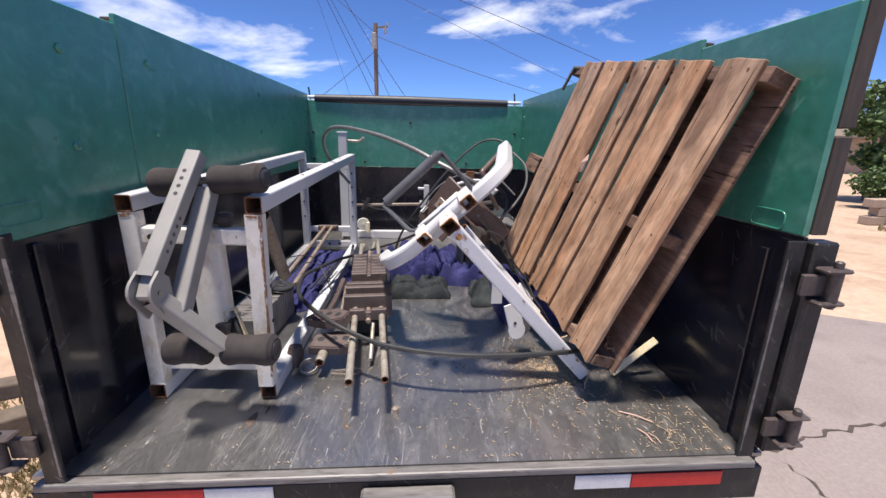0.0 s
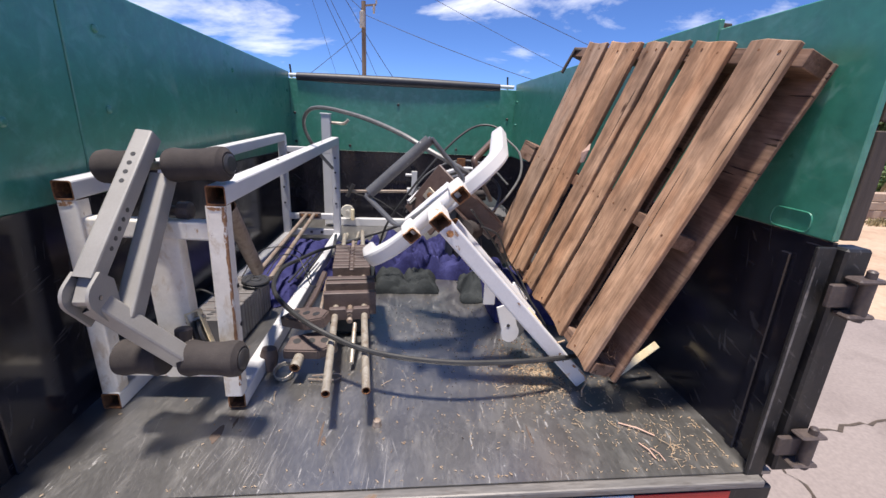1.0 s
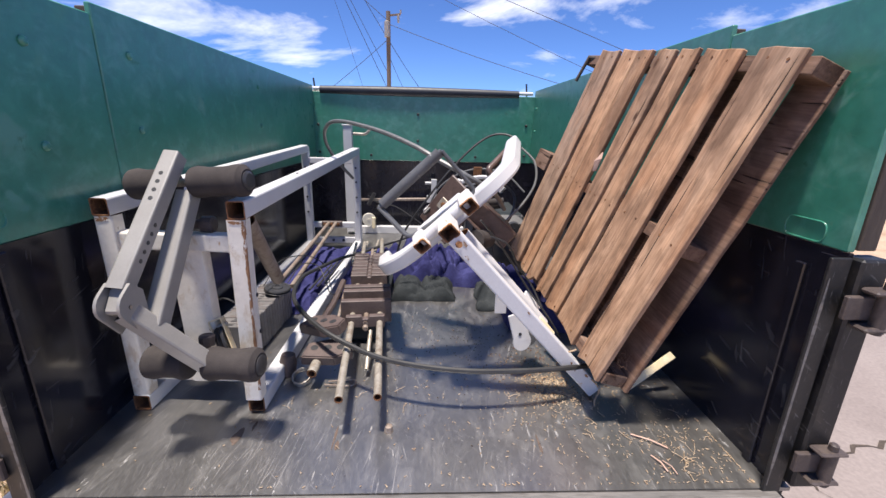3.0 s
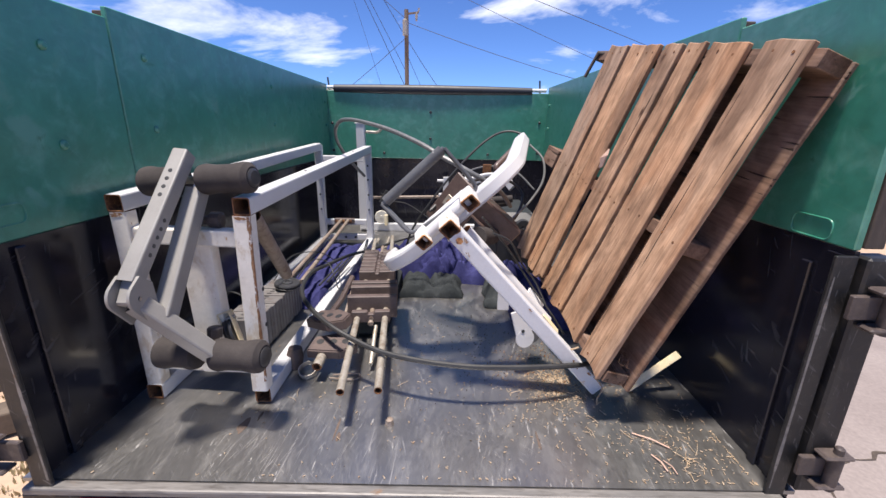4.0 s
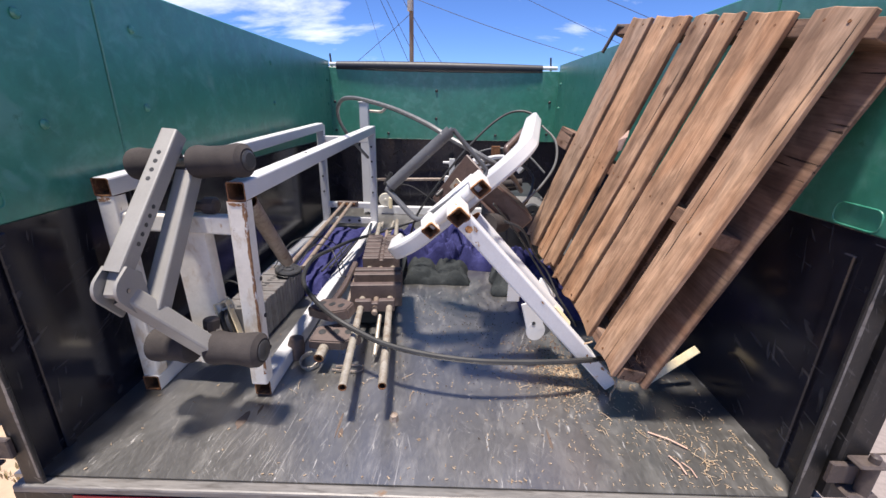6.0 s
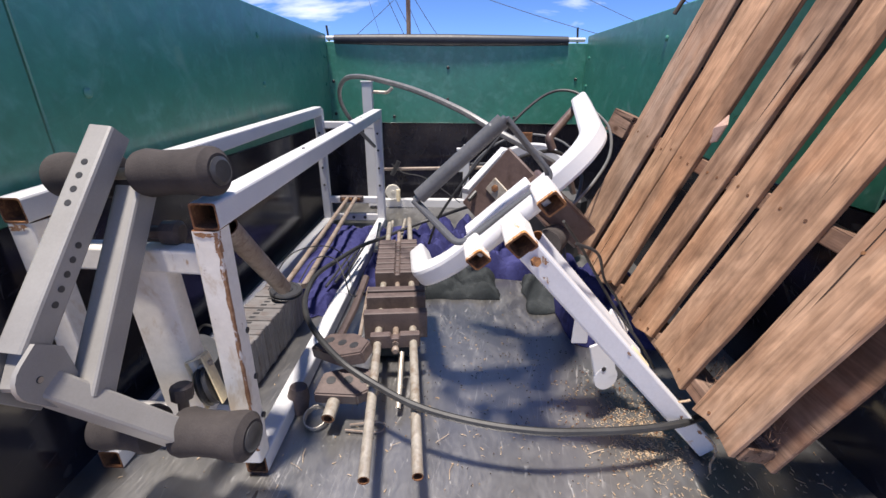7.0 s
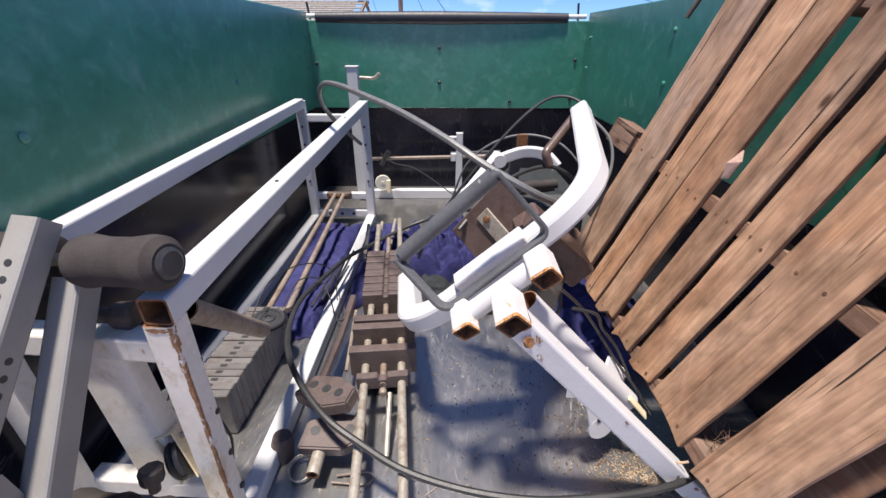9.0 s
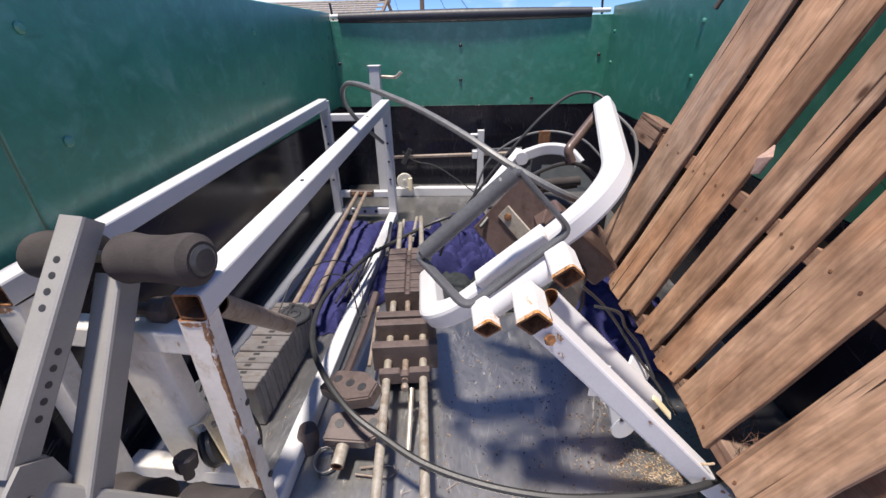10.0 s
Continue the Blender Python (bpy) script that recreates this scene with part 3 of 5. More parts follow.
def leaf_cloud(bm, centre, radii, count, size, rng, tall=False):
    for _ in range(count):
        while True:
            p = Vector((rng.uniform(-1, 1), rng.uniform(-1, 1), rng.uniform(-1, 1)))
            if 0.25 < p.length < 1:
                break
        k = 0.75 + 0.5 * noise.noise(p * 2.3 + V(centre))
        c = V(centre) + Vector((p.x * radii[0], p.y * radii[1], p.z * radii[2])) * k
        s = size * rng.uniform(0.6, 1.4)
        if tall:
            d = Vector((rng.uniform(-0.4, 0.4), rng.uniform(-0.4, 0.4), 1)).normalized()
        else:
            d = Vector((rng.uniform(-1, 1), rng.uniform(-1, 1), rng.uniform(-0.7, 0.5))).normalized()
        e = d.cross(Vector((rng.uniform(-1, 1), rng.uniform(-1, 1), rng.uniform(-1, 1)))).normalized()
        w = s * (0.12 if tall else 0.34)
        q = [c - d * s * 0.5, c + e * w, c + d * s * 0.5, c - e * w]
        bm.faces.new([bm.verts.new(x) for x in q])


rl = random.Random(11)
tree = thing("tree", (15.2, 15.8, GZ), "leafy green tree at the edge of the dirt yard", "tree")
bm = bmesh.new()
sweep(bm, spline([(15.4, 16, GZ), (15.3, 16, 0.3), (15.5, 16.1, 1.4), (15.3, 16.0, 2.6)]), circ(0.13, 8), taper=lambda t: 1 - 0.7 * t)
for a in ((14.2, 15.8, 2.2), (16.6, 16.2, 2.4), (15.0, 16.8, 2.9), (14.6, 15.2, 1.2), (16.2, 15.3, 1.6)):
    sweep(bm, spline([(15.35, 16, 0.6), ((15.35 + a[0]) / 2, (16 + a[1]) / 2, (0.9 + a[2]) / 2), a], 5), circ(0.05, 6), taper=lambda t: 1 - 0.8 * t)
part("trunk", bm, M_BARK, tree, smooth=True)
bm = bmesh.new()
for c, r, k in (((15.3, 16, 2.5), (1.5, 1.2, 0.9), 1500), ((14.3, 15.6, 1.7), (0.7, 0.8, 0.55), 700), ((16.4, 16.2, 1.8), (1.2, 1.0, 0.9), 1200), ((14.9, 15.6, 0.7), (0.9, 0.8, 0.6), 1000), ((16.2, 15.5, 0.5), (1.2, 0.8, 0.7), 1000)):
    leaf_cloud(bm, c, r, k, 0.17, rl)
part("crown", bm, M_LEAF, tree, "clumps of bright green leaves")
shrub = thing("shrub", (13.2, 13.8, GZ), "dense low green shrub beside a block planter", "shrub")
bm = bmesh.new()
for c, r, k in (((13.6, 14.2, 0.0), (0.9, 0.7, 0.65), 1500), ((15.0, 14.6, -0.1), (1.2, 0.8, 0.6), 1300)):
    leaf_cloud(bm, c, r, k, 0.13, rl)
part("crown", bm, M_LEAF, shrub)
bm = bmesh.new()
for k in range(7):
    sweep(bm, [(13.5 + 0.02 * k, 14.2, GZ), (13.2 + 0.15 * k, 14.2 + 0.1 * math.sin(k), -0.1)], circ(0.02, 5))
part("stems", bm, M_BARK, shrub)
bm = bmesh.new()
leaf_cloud(bm, (13.6, 12.8, -0.35), (1.0, 0.5, 0.40), 1500, 0.38, rl, tall=True)
leaf_cloud(bm, (15.4, 12.8, -0.35), (1.3, 0.5, 0.40), 1500, 0.38, rl, tall=True)
leaf_cloud(bm, (10.6, 10.9, -0.70), (1.0, 0.25, 0.05), 350, 0.16, rl, tall=True)
leaf_cloud(bm, (-1.80, 4.90, GZ + 0.01), (0.40, 0.35, 0.02), 1500, 0.05, rl, tall=True)
leaf_cloud(bm, (-2.3, 5.6, GZ + 0.01), (0.6, 0.5, 0.02), 1200, 0.05, rl, tall=True)
tagged(part("dry_grass", bm, M_DRYGRASS), "tall dry yellow-green grass along the planter", "grass", kind="stuff")
planter = thing("planter_wall", (12.5, 11.9, GZ), "low tan block wall at the edge of the yard", "wall")
for row in range(3):
    for k in range(9):
        x0 = 10.4 + k * 0.42 + (0.2 if row % 2 else 0)
        block("block", (x0, 11.6 + k * 0.04, GZ + row * 0.2), (x0 + 0.405, 11.85 + k * 0.04, GZ + row * 0.2 + 0.19), M_BLOCK, planter, 0.012)
timber = thing("timber", (-2.3, 5.25, GZ), "dark weathered timber baulk lying on the dirt", "timber")
for a, b, w, h in (((-2.45, 5.02, GZ + 0.08), (-1.75, 5.50, GZ + 0.08), 0.15, 0.14), ((-2.75, 5.15, GZ + 0.20), (-2.05, 5.45, GZ + 0.21), 0.12, 0.10)):
    tube("baulk", [a, V(a).lerp(V(b), 0.5) + V(0, 0, 0.006), b], w, h, M_BARK, timber, r=0.012)
# a long low hedge line and a far roof close the view to the right
hedge = thing("far_building", (30, 34, GZ), "distant low brown-roofed building past the trees", "building")
block("wall", (20, 30, GZ), (42, 38, 1.6), M_BLOCK, hedge, 0.02)
bm = bmesh.new()
sweep(bm, [(19.5, 34, 1.6), (42.5, 34, 1.6)], [(4.6, 0), (4.6, 0.15), (0, 1.7), (-4.6, 0.15), (-4.6, 0)])
part("roof", bm, M_POLE, hedge, "brown roof")

# ---------- the trailer ----------
trailer = thing("dump_trailer", (0, 5.6, GZ), "black steel dump trailer with green plywood side extensions, rear doors open", "trailer")
Y0, Y1, XW, ZB, ZT = 4.0, 7.2, 1.03, 0.655, 1.305
bed = block("bed_floor", (-XW - 0.05, Y0 + 0.03, -0.012), (XW + 0.05, Y1 + 0.05, 0.0), M_FLOOR, trailer, 0.0, label="scratched dark steel bed floor")
block("bed_frame", (-XW - 0.05, Y0 + 0.10, -0.16), (XW + 0.05, Y1 + 0.05, -0.016), M_BLACK_DULL, trailer, 0.006)
tube("sill", [(-XW - 0.02, Y0 + 0.012, -0.014), (XW + 0.0, Y0 + 0.012, -0.014)], 0.034, 0.024, M_SILL, trailer, label="worn bare steel rear edge")
block("rear_beam", (-XW - 0.04, Y0 + 0.004, -0.15), (XW + 0.04, Y0 + 0.095, -0.030), M_BLACK_DULL, trailer, 0.005)
for nm, x0, x1, mt, lb in (("reflector", 0.645, 0.935, M_RED, "red reflective tape"), ("reflector", 0.468, 0.642, M_SILVER, "white reflective tape"),
                           ("reflector", -0.905, -0.612, M_RED, "red reflective tape"), ("reflector", -0.610, -0.42, M_SILVER, "white reflective tape")):
    block(nm, (x0, Y0 - 0.0005, -0.085), (x1, Y0 + 0.0035, -0.036), mt, trailer, 0.001, label=lb)
block("ramp_bracket", (-0.17, Y0 - 0.05, -0.145), (0.10, Y0 + 0.003, -0.046), M_SILL, trailer, 0.008, label="scuffed steel bracket under the sill")
for s in (-1, 1):
    zs = ZB
    XW = 1.02 if s < 0 else 1.036
    block("side_panel", (s * XW if s > 0 else s * (XW + 0.012), Y0 + 0.05, 0.0), (s * (XW + 0.012) if s > 0 else s * XW, Y1, zs), M_BLACK, trailer, 0.0, label="glossy black steel side with scratches")
    tube("top_rail", [(s * (XW + 0.033), Y0 + 0.06, zs - 0.022), (s * (XW + 0.033), Y1 + 0.02, zs - 0.022)], 0.062, 0.05, M_BLACK_DULL, trailer)
    tube("bottom_rail", [(s * (XW + 0.033), Y0 + 0.06, -0.02), (s * (XW + 0.033), Y1 + 0.02, -0.02)], 0.05, 0.1, M_BLACK_DULL, trailer)
    for k in range(7):
        yk = Y0 + 0.45 + k * 0.44
        tube("side_post", [(s * (XW + 0.034), yk, 0.03), (s * (XW + 0.034), yk, zs - 0.05)], 0.06, 0.04, M_BLACK_DULL, trailer, up=(0, 1, 0))
    # rear corner post: a flat-faced steel angle with a bare worn inner edge
    ya = Y0 + 0.004 if s < 0 else Y0 + 0.020
    post = block("rear_post", (min(s * (XW - 0.048), s * (XW + 0.004)), ya, -0.15 if s > 0 else -0.06), (max(s * (XW - 0.048), s * (XW + 0.004)), ya + 0.010, zs + 0.035), M_BLACK_DULL, trailer, 0.002, label="worn black steel rear corner angle")
    block("angle_web", (min(s * (XW - 0.004), s * (XW + 0.006)), ya + 0.010, -0.02), (max(s * (XW - 0.004), s * (XW + 0.006)), ya + 0.075, zs + 0.030), M_BLACK, post, 0.002)
    bm = bmesh.new()
    wr = random.Random(40 + s)
    prev = None
    for k in range(25):
        z = 0.02 + 0.62 * k / 24
        w = 0.0012 + 0.0062 * max(0.0, 0.5 + 0.9 * noise.noise((z * 7, 3.1 + s, 0.4))) * wr.uniform(0.6, 1.2)
        xe = s * (XW - 0.041)
        q = (bm.verts.new((xe - w, ya - 0.0006, z)), bm.verts.new((xe + w, ya - 0.0006, z)))
        if prev:
            bm.faces.new((prev[0], prev[1], q[1], q[0]))
        prev = q
    part("worn_edge", bm, M_SILL, post, "bare steel rubbed through the black paint")
    block("post_flange", (min(s * (XW - 0.012), s * (XW - 0.002)), Y0 + 0.12, 0.0), (max(s * (XW - 0.012), s * (XW - 0.002)), Y0 + 0.150, zs - 0.01), M_BLACK, trailer, 0.003)
    block("side_cap", (min(s * XW, s * (XW + 0.012)), Y0 + 0.03, zs), (max(s * XW, s * (XW + 0.012)), 4.602, zs + 0.044 if s > 0 else zs + 0.005), M_BLACK, trailer, 0.0)
    # green plywood: a short rear sheet and a long front sheet
    x0, x1 = sorted((s * XW, s * (XW + 0.018)))
    for a, b, z1 in ((Y0 + (0.005 if s < 0 else 0.034), 4.60, ZT - 0.025), (4.606, Y1 - 0.006, ZT + 0.008)):
        bm = bmesh.new()
        box(bm, (x0, a, zs + (0.045 if a < 4.5 and s > 0 else 0.006)), (x1, b, z1), 0.003)
        part("plywood_sheet", bm, M_GREEN, trailer, "green painted plywood extension sheet")
    # stakes and end boards on the outer side
    for z0, z1 in ((zs + 0.05, 0.965), (0.985, ZT + 0.01)):
        block("end_board", (min(s * (XW + 0.021), s * (XW + 0.066)), Y0 + (0.002 if s < 0 else 0.030), z0), (max(s * (XW + 0.021), s * (XW + 0.066)), Y0 + (0.042 if s < 0 else 0.070), z1), M_DARKWOOD, trailer, 0.003, label="dark weathered end board")
    for k in range(3):
        yk = Y0 + 0.62 + k * 1.2
        block("stake", (min(s * (XW + 0.02), s * (XW + 0.058)), yk, zs), (max(s * (XW + 0.02), s * (XW + 0.058)), yk + 0.09, ZT), M_DARKWOOD, trailer, 0.003)
    for y, z in ((4.34, 0.89), (4.345, 1.155), (4.75, 0.93), (4.75, 1.18), (5.9, 0.95), (5.9, 1.18), (7.1, 0.95), (7.1, 1.15)):
        turned("bolt", (s * XW, y, z), (-s, 0, 0), [(0, 0.014), (0.004, 0.014), (0.009, 0.008), (0.010, 0)], M_GREEN, trailer, n=10)
    # routed hand slot outline
    yy, zz = (4.06, 0.70) if s < 0 else (4.10, 0.705)
    xx = s * (XW - 0.001)
    rod("hand_slot", fillet([(xx, yy + 0.06, zz + 0.052), (xx, yy + 0.12, zz + 0.052), (xx, yy + 0.12, zz), (xx, yy, zz), (xx, yy, zz + 0.052), (xx, yy + 0.06, zz + 0.052)], 0.022), 0.0022, M_GREEN, trailer, n=8, up=(1, 0, 0), label="rounded hand slot outline")
    # barn door folded back along the outer side, with its hinges
    # the frame of the door is square tube; its hinge side stands just outside the corner post
    yd = Y0 + (0.26 if s < 0 else 0.004)
    door = block("rear_door", (min(s * (XW + 0.074), s * (XW + 0.090)), yd + 0.05, 0.05), (max(s * (XW + 0.074), s * (XW + 0.090)), yd + 1.02, 0.66), M_BLACK_DULL, trailer, 0.003, label="black steel rear door folded open along the side")
    x0, x1 = sorted((s * (XW + 0.014), s * (XW + 0.086)))
    block("door_stile", (x0, yd, 0.025), (x1, yd + 0.055, 0.690), M_BLACK_DULL, door, 0.006, label="square tube stile of the folded door")
    for hz in (0.575, 0.125):
        hb = bmesh.new()
        box(hb, (min(s * (XW - 0.012), s * (XW + 0.055)), Y0 - 0.012, hz - 0.030), (max(s * (XW - 0.012), s * (XW + 0.055)), Y0 + 0.003, hz + 0.030), 0.003)
        hinge = part("hinge", hb, M_HINGE, door, "heavy brown steel strap hinge")
        for dz in (-0.046, 0.046):
            bm = bmesh.new()
            box(bm, (min(s * (XW + 0.022), s * (XW + 0.098)), Y0 - 0.040, hz + dz - 0.006), (max(s * (XW + 0.022), s * (XW + 0.098)), Y0 + 0.003, hz + dz + 0.006), 0.005)
            part("lug", bm, M_HINGE, hinge)
        bm = bmesh.new()
        lathe(bm, (s * (XW + 0.066), Y0 - 0.022, hz - 0.060), (0, 0, 1), [(0, 0), (0, 0.013), (0.006, 0.013), (0.006, 0.016), (0.108, 0.016), (0.108, 0.011), (0.128, 0.011), (0.132, 0.007), (0.132, 0)], 16)
        part("pin", bm, M_HINGE, hinge, smooth=True)
# front wall
XW = 1.042
block("front_panel", (-XW - 0.012, Y1, 0.0), (XW + 0.012, Y1 + 0.012, 0.655), M_BLACK, trailer, 0.0, label="glossy black steel front panel")
tube("top_rail", [(-XW, Y1 + 0.03, 0.635), (XW, Y1 + 0.03, 0.635)], 0.05, 0.05, M_BLACK_DULL, trailer)
block("plywood_sheet", (-XW - 0.018, Y1 - 0.004, 0.652), (XW + 0.018, Y1 + 0.014, 1.262), M_GREEN, trailer, 0.003, label="green painted plywood front sheet")
for x, z in ((-0.055, 1.08), (-0.055, 0.84), (-0.985, 0.97), (-0.985, 0.72), (0.975, 1.0), (0.975, 0.72), (0.5, 0.70), (-0.5, 0.70)):
    turned("bolt", (x, Y1 - 0.004, z), (0, -1, 0), [(0, 0.013), (0.004, 0.013), (0.008, 0.008), (0.009, 0)], M_BLACK_DULL, trailer, n=10)
roll = turned("tarp_roll", (-0.955, Y1 + 0.014, 1.276), (1, 0, 0), [(0, 0), (0, 0.036), (0.4, 0.043), (0.9, 0.046), (1.4, 0.042), (1.84, 0.035), (1.84, 0)], M_TARP, trailer, "rolled black vinyl tarp along the front wall")
for a, b in ((-1.02, -0.95), (0.87, 1.02)):
    rod("tarp_pipe", [(a, Y1 + 0.018, 1.288), (b, Y1 + 0.018, 1.288)], 0.016, M_SILVER, roll, label="white pipe end of the tarp roll")
for x in (-1.0, 0.965):
    rod("pin", [(x, Y1 + 0.02, 1.25), (x - 0.012, Y1 + 0.02, 1.375)], 0.008, M_BLACK_DULL, trailer)
# running gear below the bed
for x in (-0.45, 0.45):
    tube("chassis_beam", [(x, Y0 + 0.3, -0.23), (x, Y1 + 0.9, -0.23)], 0.06, 0.14, M_BLACK_DULL, trailer)
for y in (5.3, 6.15):
    rod("axle", [(-1.0, y, -0.40), (1.0, y, -0.40)], 0.04, M_BLACK_DULL, trailer)
    for s in (-1, 1):
        w = turned("wheel", (s * 0.74, y, -0.40), (s, 0, 0), [(0, 0.1), (0, 0.18), (0.03, 0.19), (0.16, 0.19), (0.18, 0.17), (0.12, 0.1), (0.12, 0)], M_SILL, trailer)
        turned("tyre", (s * 0.73, y, -0.40), (s, 0, 0), [(0, 0.19), (0, 0.31), (0.03, 0.35), (0.18, 0.35), (0.21, 0.31), (0.21, 0.19)], M_TYRE, w, n=32)
    rod("axle_hanger", [(-0.45, y, -0.40), (-0.45, y, -0.2)], 0.03, M_BLACK_DULL, trailer)
    rod("axle_hanger", [(0.45, y, -0.40), (0.45, y, -0.2)], 0.03, M_BLACK_DULL, trailer)

# ---------- the pallet ----------
PU = V(0.3224, -0.1122, 0.9399).normalized()
PV = V(-0.0941, 0.9842, 0.1498)
PV = (PV - PU * PV.dot(PU)).normalized()
PN = PU.cross(PV)
PM = Matrix((PU, PV, PN)).transposed().to_4x4()
PM.translation = V(0.5845, 4.2783, 0.1558)
pallet = thing("wooden_pallet", (0, 0, 0), "weathered wooden shipping pallet leaning against the green side wall", "pallet", m=PM)


def board(name, u0, u1, v0, v1, n0, n1, mt, rng, along_u=True, label="", ragged=0.018, skew=0.0):
    """One rough-sawn board of the pallet in its own axes: x along the slats."""
    bm = bmesh.new()
    nu, nv = (10, 3) if along_u else (3, 10)
    cu, cv, cn = (u0 + u1) / 2, (v0 + v1) / 2, (n0 + n1) / 2
    warp, bow = rng.uniform(-0.004, 0.004), rng.uniform(-0.006, 0.006)
    ends = [(rng.uniform(-ragged, ragged), rng.uniform(-ragged, ragged)) for _ in range(nv + 1)] if along_u else [(0, 0)] * (nv + 1)
    grid = {}
    for i in range(nu + 1):
        for j in range(nv + 1):
            u = u0 + (u1 - u0) * i / nu - cu
            v = v0 + (v1 - v0) * j / nv - cv
            if along_u:
                u += ends[j][0] if i == 0 else ends[j][1] * 0.25 if i == nu else 0
                v += bow * math.sin(math.pi * i / nu) + (rng.uniform(-0.002, 0.002) if j in (0, nv) else 0)
                v += skew * (0.5 - i / nu)
                dz = warp * (2 * j / nv - 1) * (2 * i / nu - 1)
            else:
                dz = 0
            for k, nn in enumerate((n0 - cn, n1 - cn)):
                grid[i, j, k] = bm.verts.new((u, v, nn + dz))
    for i in range(nu):
        for j in range(nv):
            bm.faces.new((grid[i, j, 1], grid[i + 1, j, 1], grid[i + 1, j + 1, 1], grid[i, j + 1, 1]))
            bm.faces.new((grid[i, j, 0], grid[i, j + 1, 0], grid[i + 1, j + 1, 0], grid[i + 1, j, 0]))
    for i in range(nu):
        for j in (0, nv):
            bm.faces.new((grid[i, j, 0], grid[i + 1, j, 0], grid[i + 1, j, 1], grid[i, j, 1]))
    for j in range(nv):
        for i in (0, nu):
            bm.faces.new((grid[i, j, 0], grid[i, j + 1, 0], grid[i, j + 1, 1], grid[i, j, 1]))
    bmesh.ops.recalc_face_normals(bm, faces=bm.faces)
    es = [e for e in bm.edges if len(e.link_faces) == 2 and e.calc_face_angle(0) > 1.0]
    bmesh.ops.bevel(bm, geom=es, offset=0.0025, segments=1, affect="EDGES")
    return part(name, bm, mt, pallet, label, m=PM @ Matrix.Translation((cu, cv, cn)))


rp = random.Random(3)
SLATS = [(1.040, 0.885), (0.848, 0.745), (0.736, 0.640), (0.602, 0.507), (0.480, 0.384), (0.357, 0.203), (0.149, 0.010)]
for k, (va, vb) in enumerate(SLATS):
    s = board("slat", 0.026 + rp.uniform(-0.012, 0.012), 1.077, vb, va, -0.018, 0.0, M_WOOD, rp)
    for un in (1.045, 0.52, 0.05):
        for q in (0.25, 0.7):
            turned("nail", PM @ V(un + rp.uniform(-0.008, 0.008), vb + (va - vb) * q, 0.0), PN, [(-0.004, 0.0035), (0.0012, 0.0042), (0.0014, 0)], M_RUST, s, n=8)
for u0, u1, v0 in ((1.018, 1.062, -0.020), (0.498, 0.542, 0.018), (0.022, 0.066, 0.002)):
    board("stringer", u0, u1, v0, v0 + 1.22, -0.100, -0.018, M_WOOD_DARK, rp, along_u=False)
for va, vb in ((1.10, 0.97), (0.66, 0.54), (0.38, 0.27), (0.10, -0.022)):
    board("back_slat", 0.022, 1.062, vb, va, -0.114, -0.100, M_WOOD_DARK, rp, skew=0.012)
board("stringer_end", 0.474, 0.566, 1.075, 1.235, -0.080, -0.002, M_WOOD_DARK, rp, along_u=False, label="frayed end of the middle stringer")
rod("bent_strap", [PM @ V(1.05, 1.10, -0.03), PM @ V(1.05, 1.165, -0.01), PM @ V(0.93, 1.17, -0.0)], 0.008, M_DARKWOOD, pallet, label="bent metal strap at the corner")

bm = bmesh.new()
sc = [bm.verts.new(PM @ V(0.60 + du, 0.628 + dv, -0.012 + dn)) for du, dv, dn in ((0, 0, 0), (0.05, -0.012, 0.012), (0.075, 0.014, 0.004), (0.03, 0.022, 0.016), (-0.01, 0.016, 0.004))]
bm.faces.new(sc)
r = bmesh.ops.extrude_face_region(bm, geom=list(bm.faces))
bmesh.ops.translate(bm, vec=PN * -0.004, verts=[e for e in r["geom"] if isinstance(e, bmesh.types.BMVert)])
tagged(part("bark_scrap", bm, M_SCRAP), "pale pinkish bark scrap wedged between the pallet slats", "bark")

# ---------- white gym frame ----------
gym = thing("exercise_machine_frame", (-0.73, 5.4, 0), "white steel exercise machine frame with rusty open tube ends", "gym equipment")
WR = [M_WHITE_RUSTY, M_RUST]
WW = [M_WHITE, M_RUST]
tube("top_rail", [(-0.533, 4.352, 0.715), (-0.519, 6.40, 0.775)], 0.054, 0.056, WW, gym, hollow=0.004)
tube("top_rail", [(-0.953, 4.392, 0.711), (-0.905, 6.405, 0.788)], 0.054, 0.056, WW, gym, hollow=0.004)
tube("front_post", [(-0.549, 4.378, 0.060), (-0.538, 4.374, 0.686)], 0.054, 0.052, WR, gym, up=(0, 1, 0), hollow=0.004)
tube("front_post", [(-0.939, 4.410, 0.058), (-0.952, 4.420, 0.682)], 0.054, 0.052, WR, gym, up=(0, 1, 0), hollow=0.004)
tube("bottom_rail", [(-0.549, 4.372, 0.030), (-0.522, 6.40, 0.032)], 0.056, 0.058, WW, gym, hollow=0.005)
tube("bottom_rail", [(-0.939, 4.380, 0.030), (-0.905, 6.40, 0.032)], 0.056, 0.058, WW, gym, hollow=0.005)
for x in (-0.520, -0.905):
    tube("back_post", [(x, 6.425, 0.0), (x, 6.425, 0.80)], 0.055, 0.05, WW, gym, up=(0, 1, 0))
for z, h in ((0.70, 0.045), (0.19, 0.045), (0.065, 0.05)):
    tube("back_crossbar", [(-0.88, 6.43, z), (-0.545, 6.43, z)], 0.04, h, WW, gym)
for x in (-0.520, -0.905):
    for z in (0.3, 0.42, 0.54, 0.65):
        turned("bolt_hole", (x, 6.398, z), (0, -1, 0), [(0, 0), (0, 0.008), (0.003, 0.008), (0.003, 0)], M_CAP, gym, n=10)
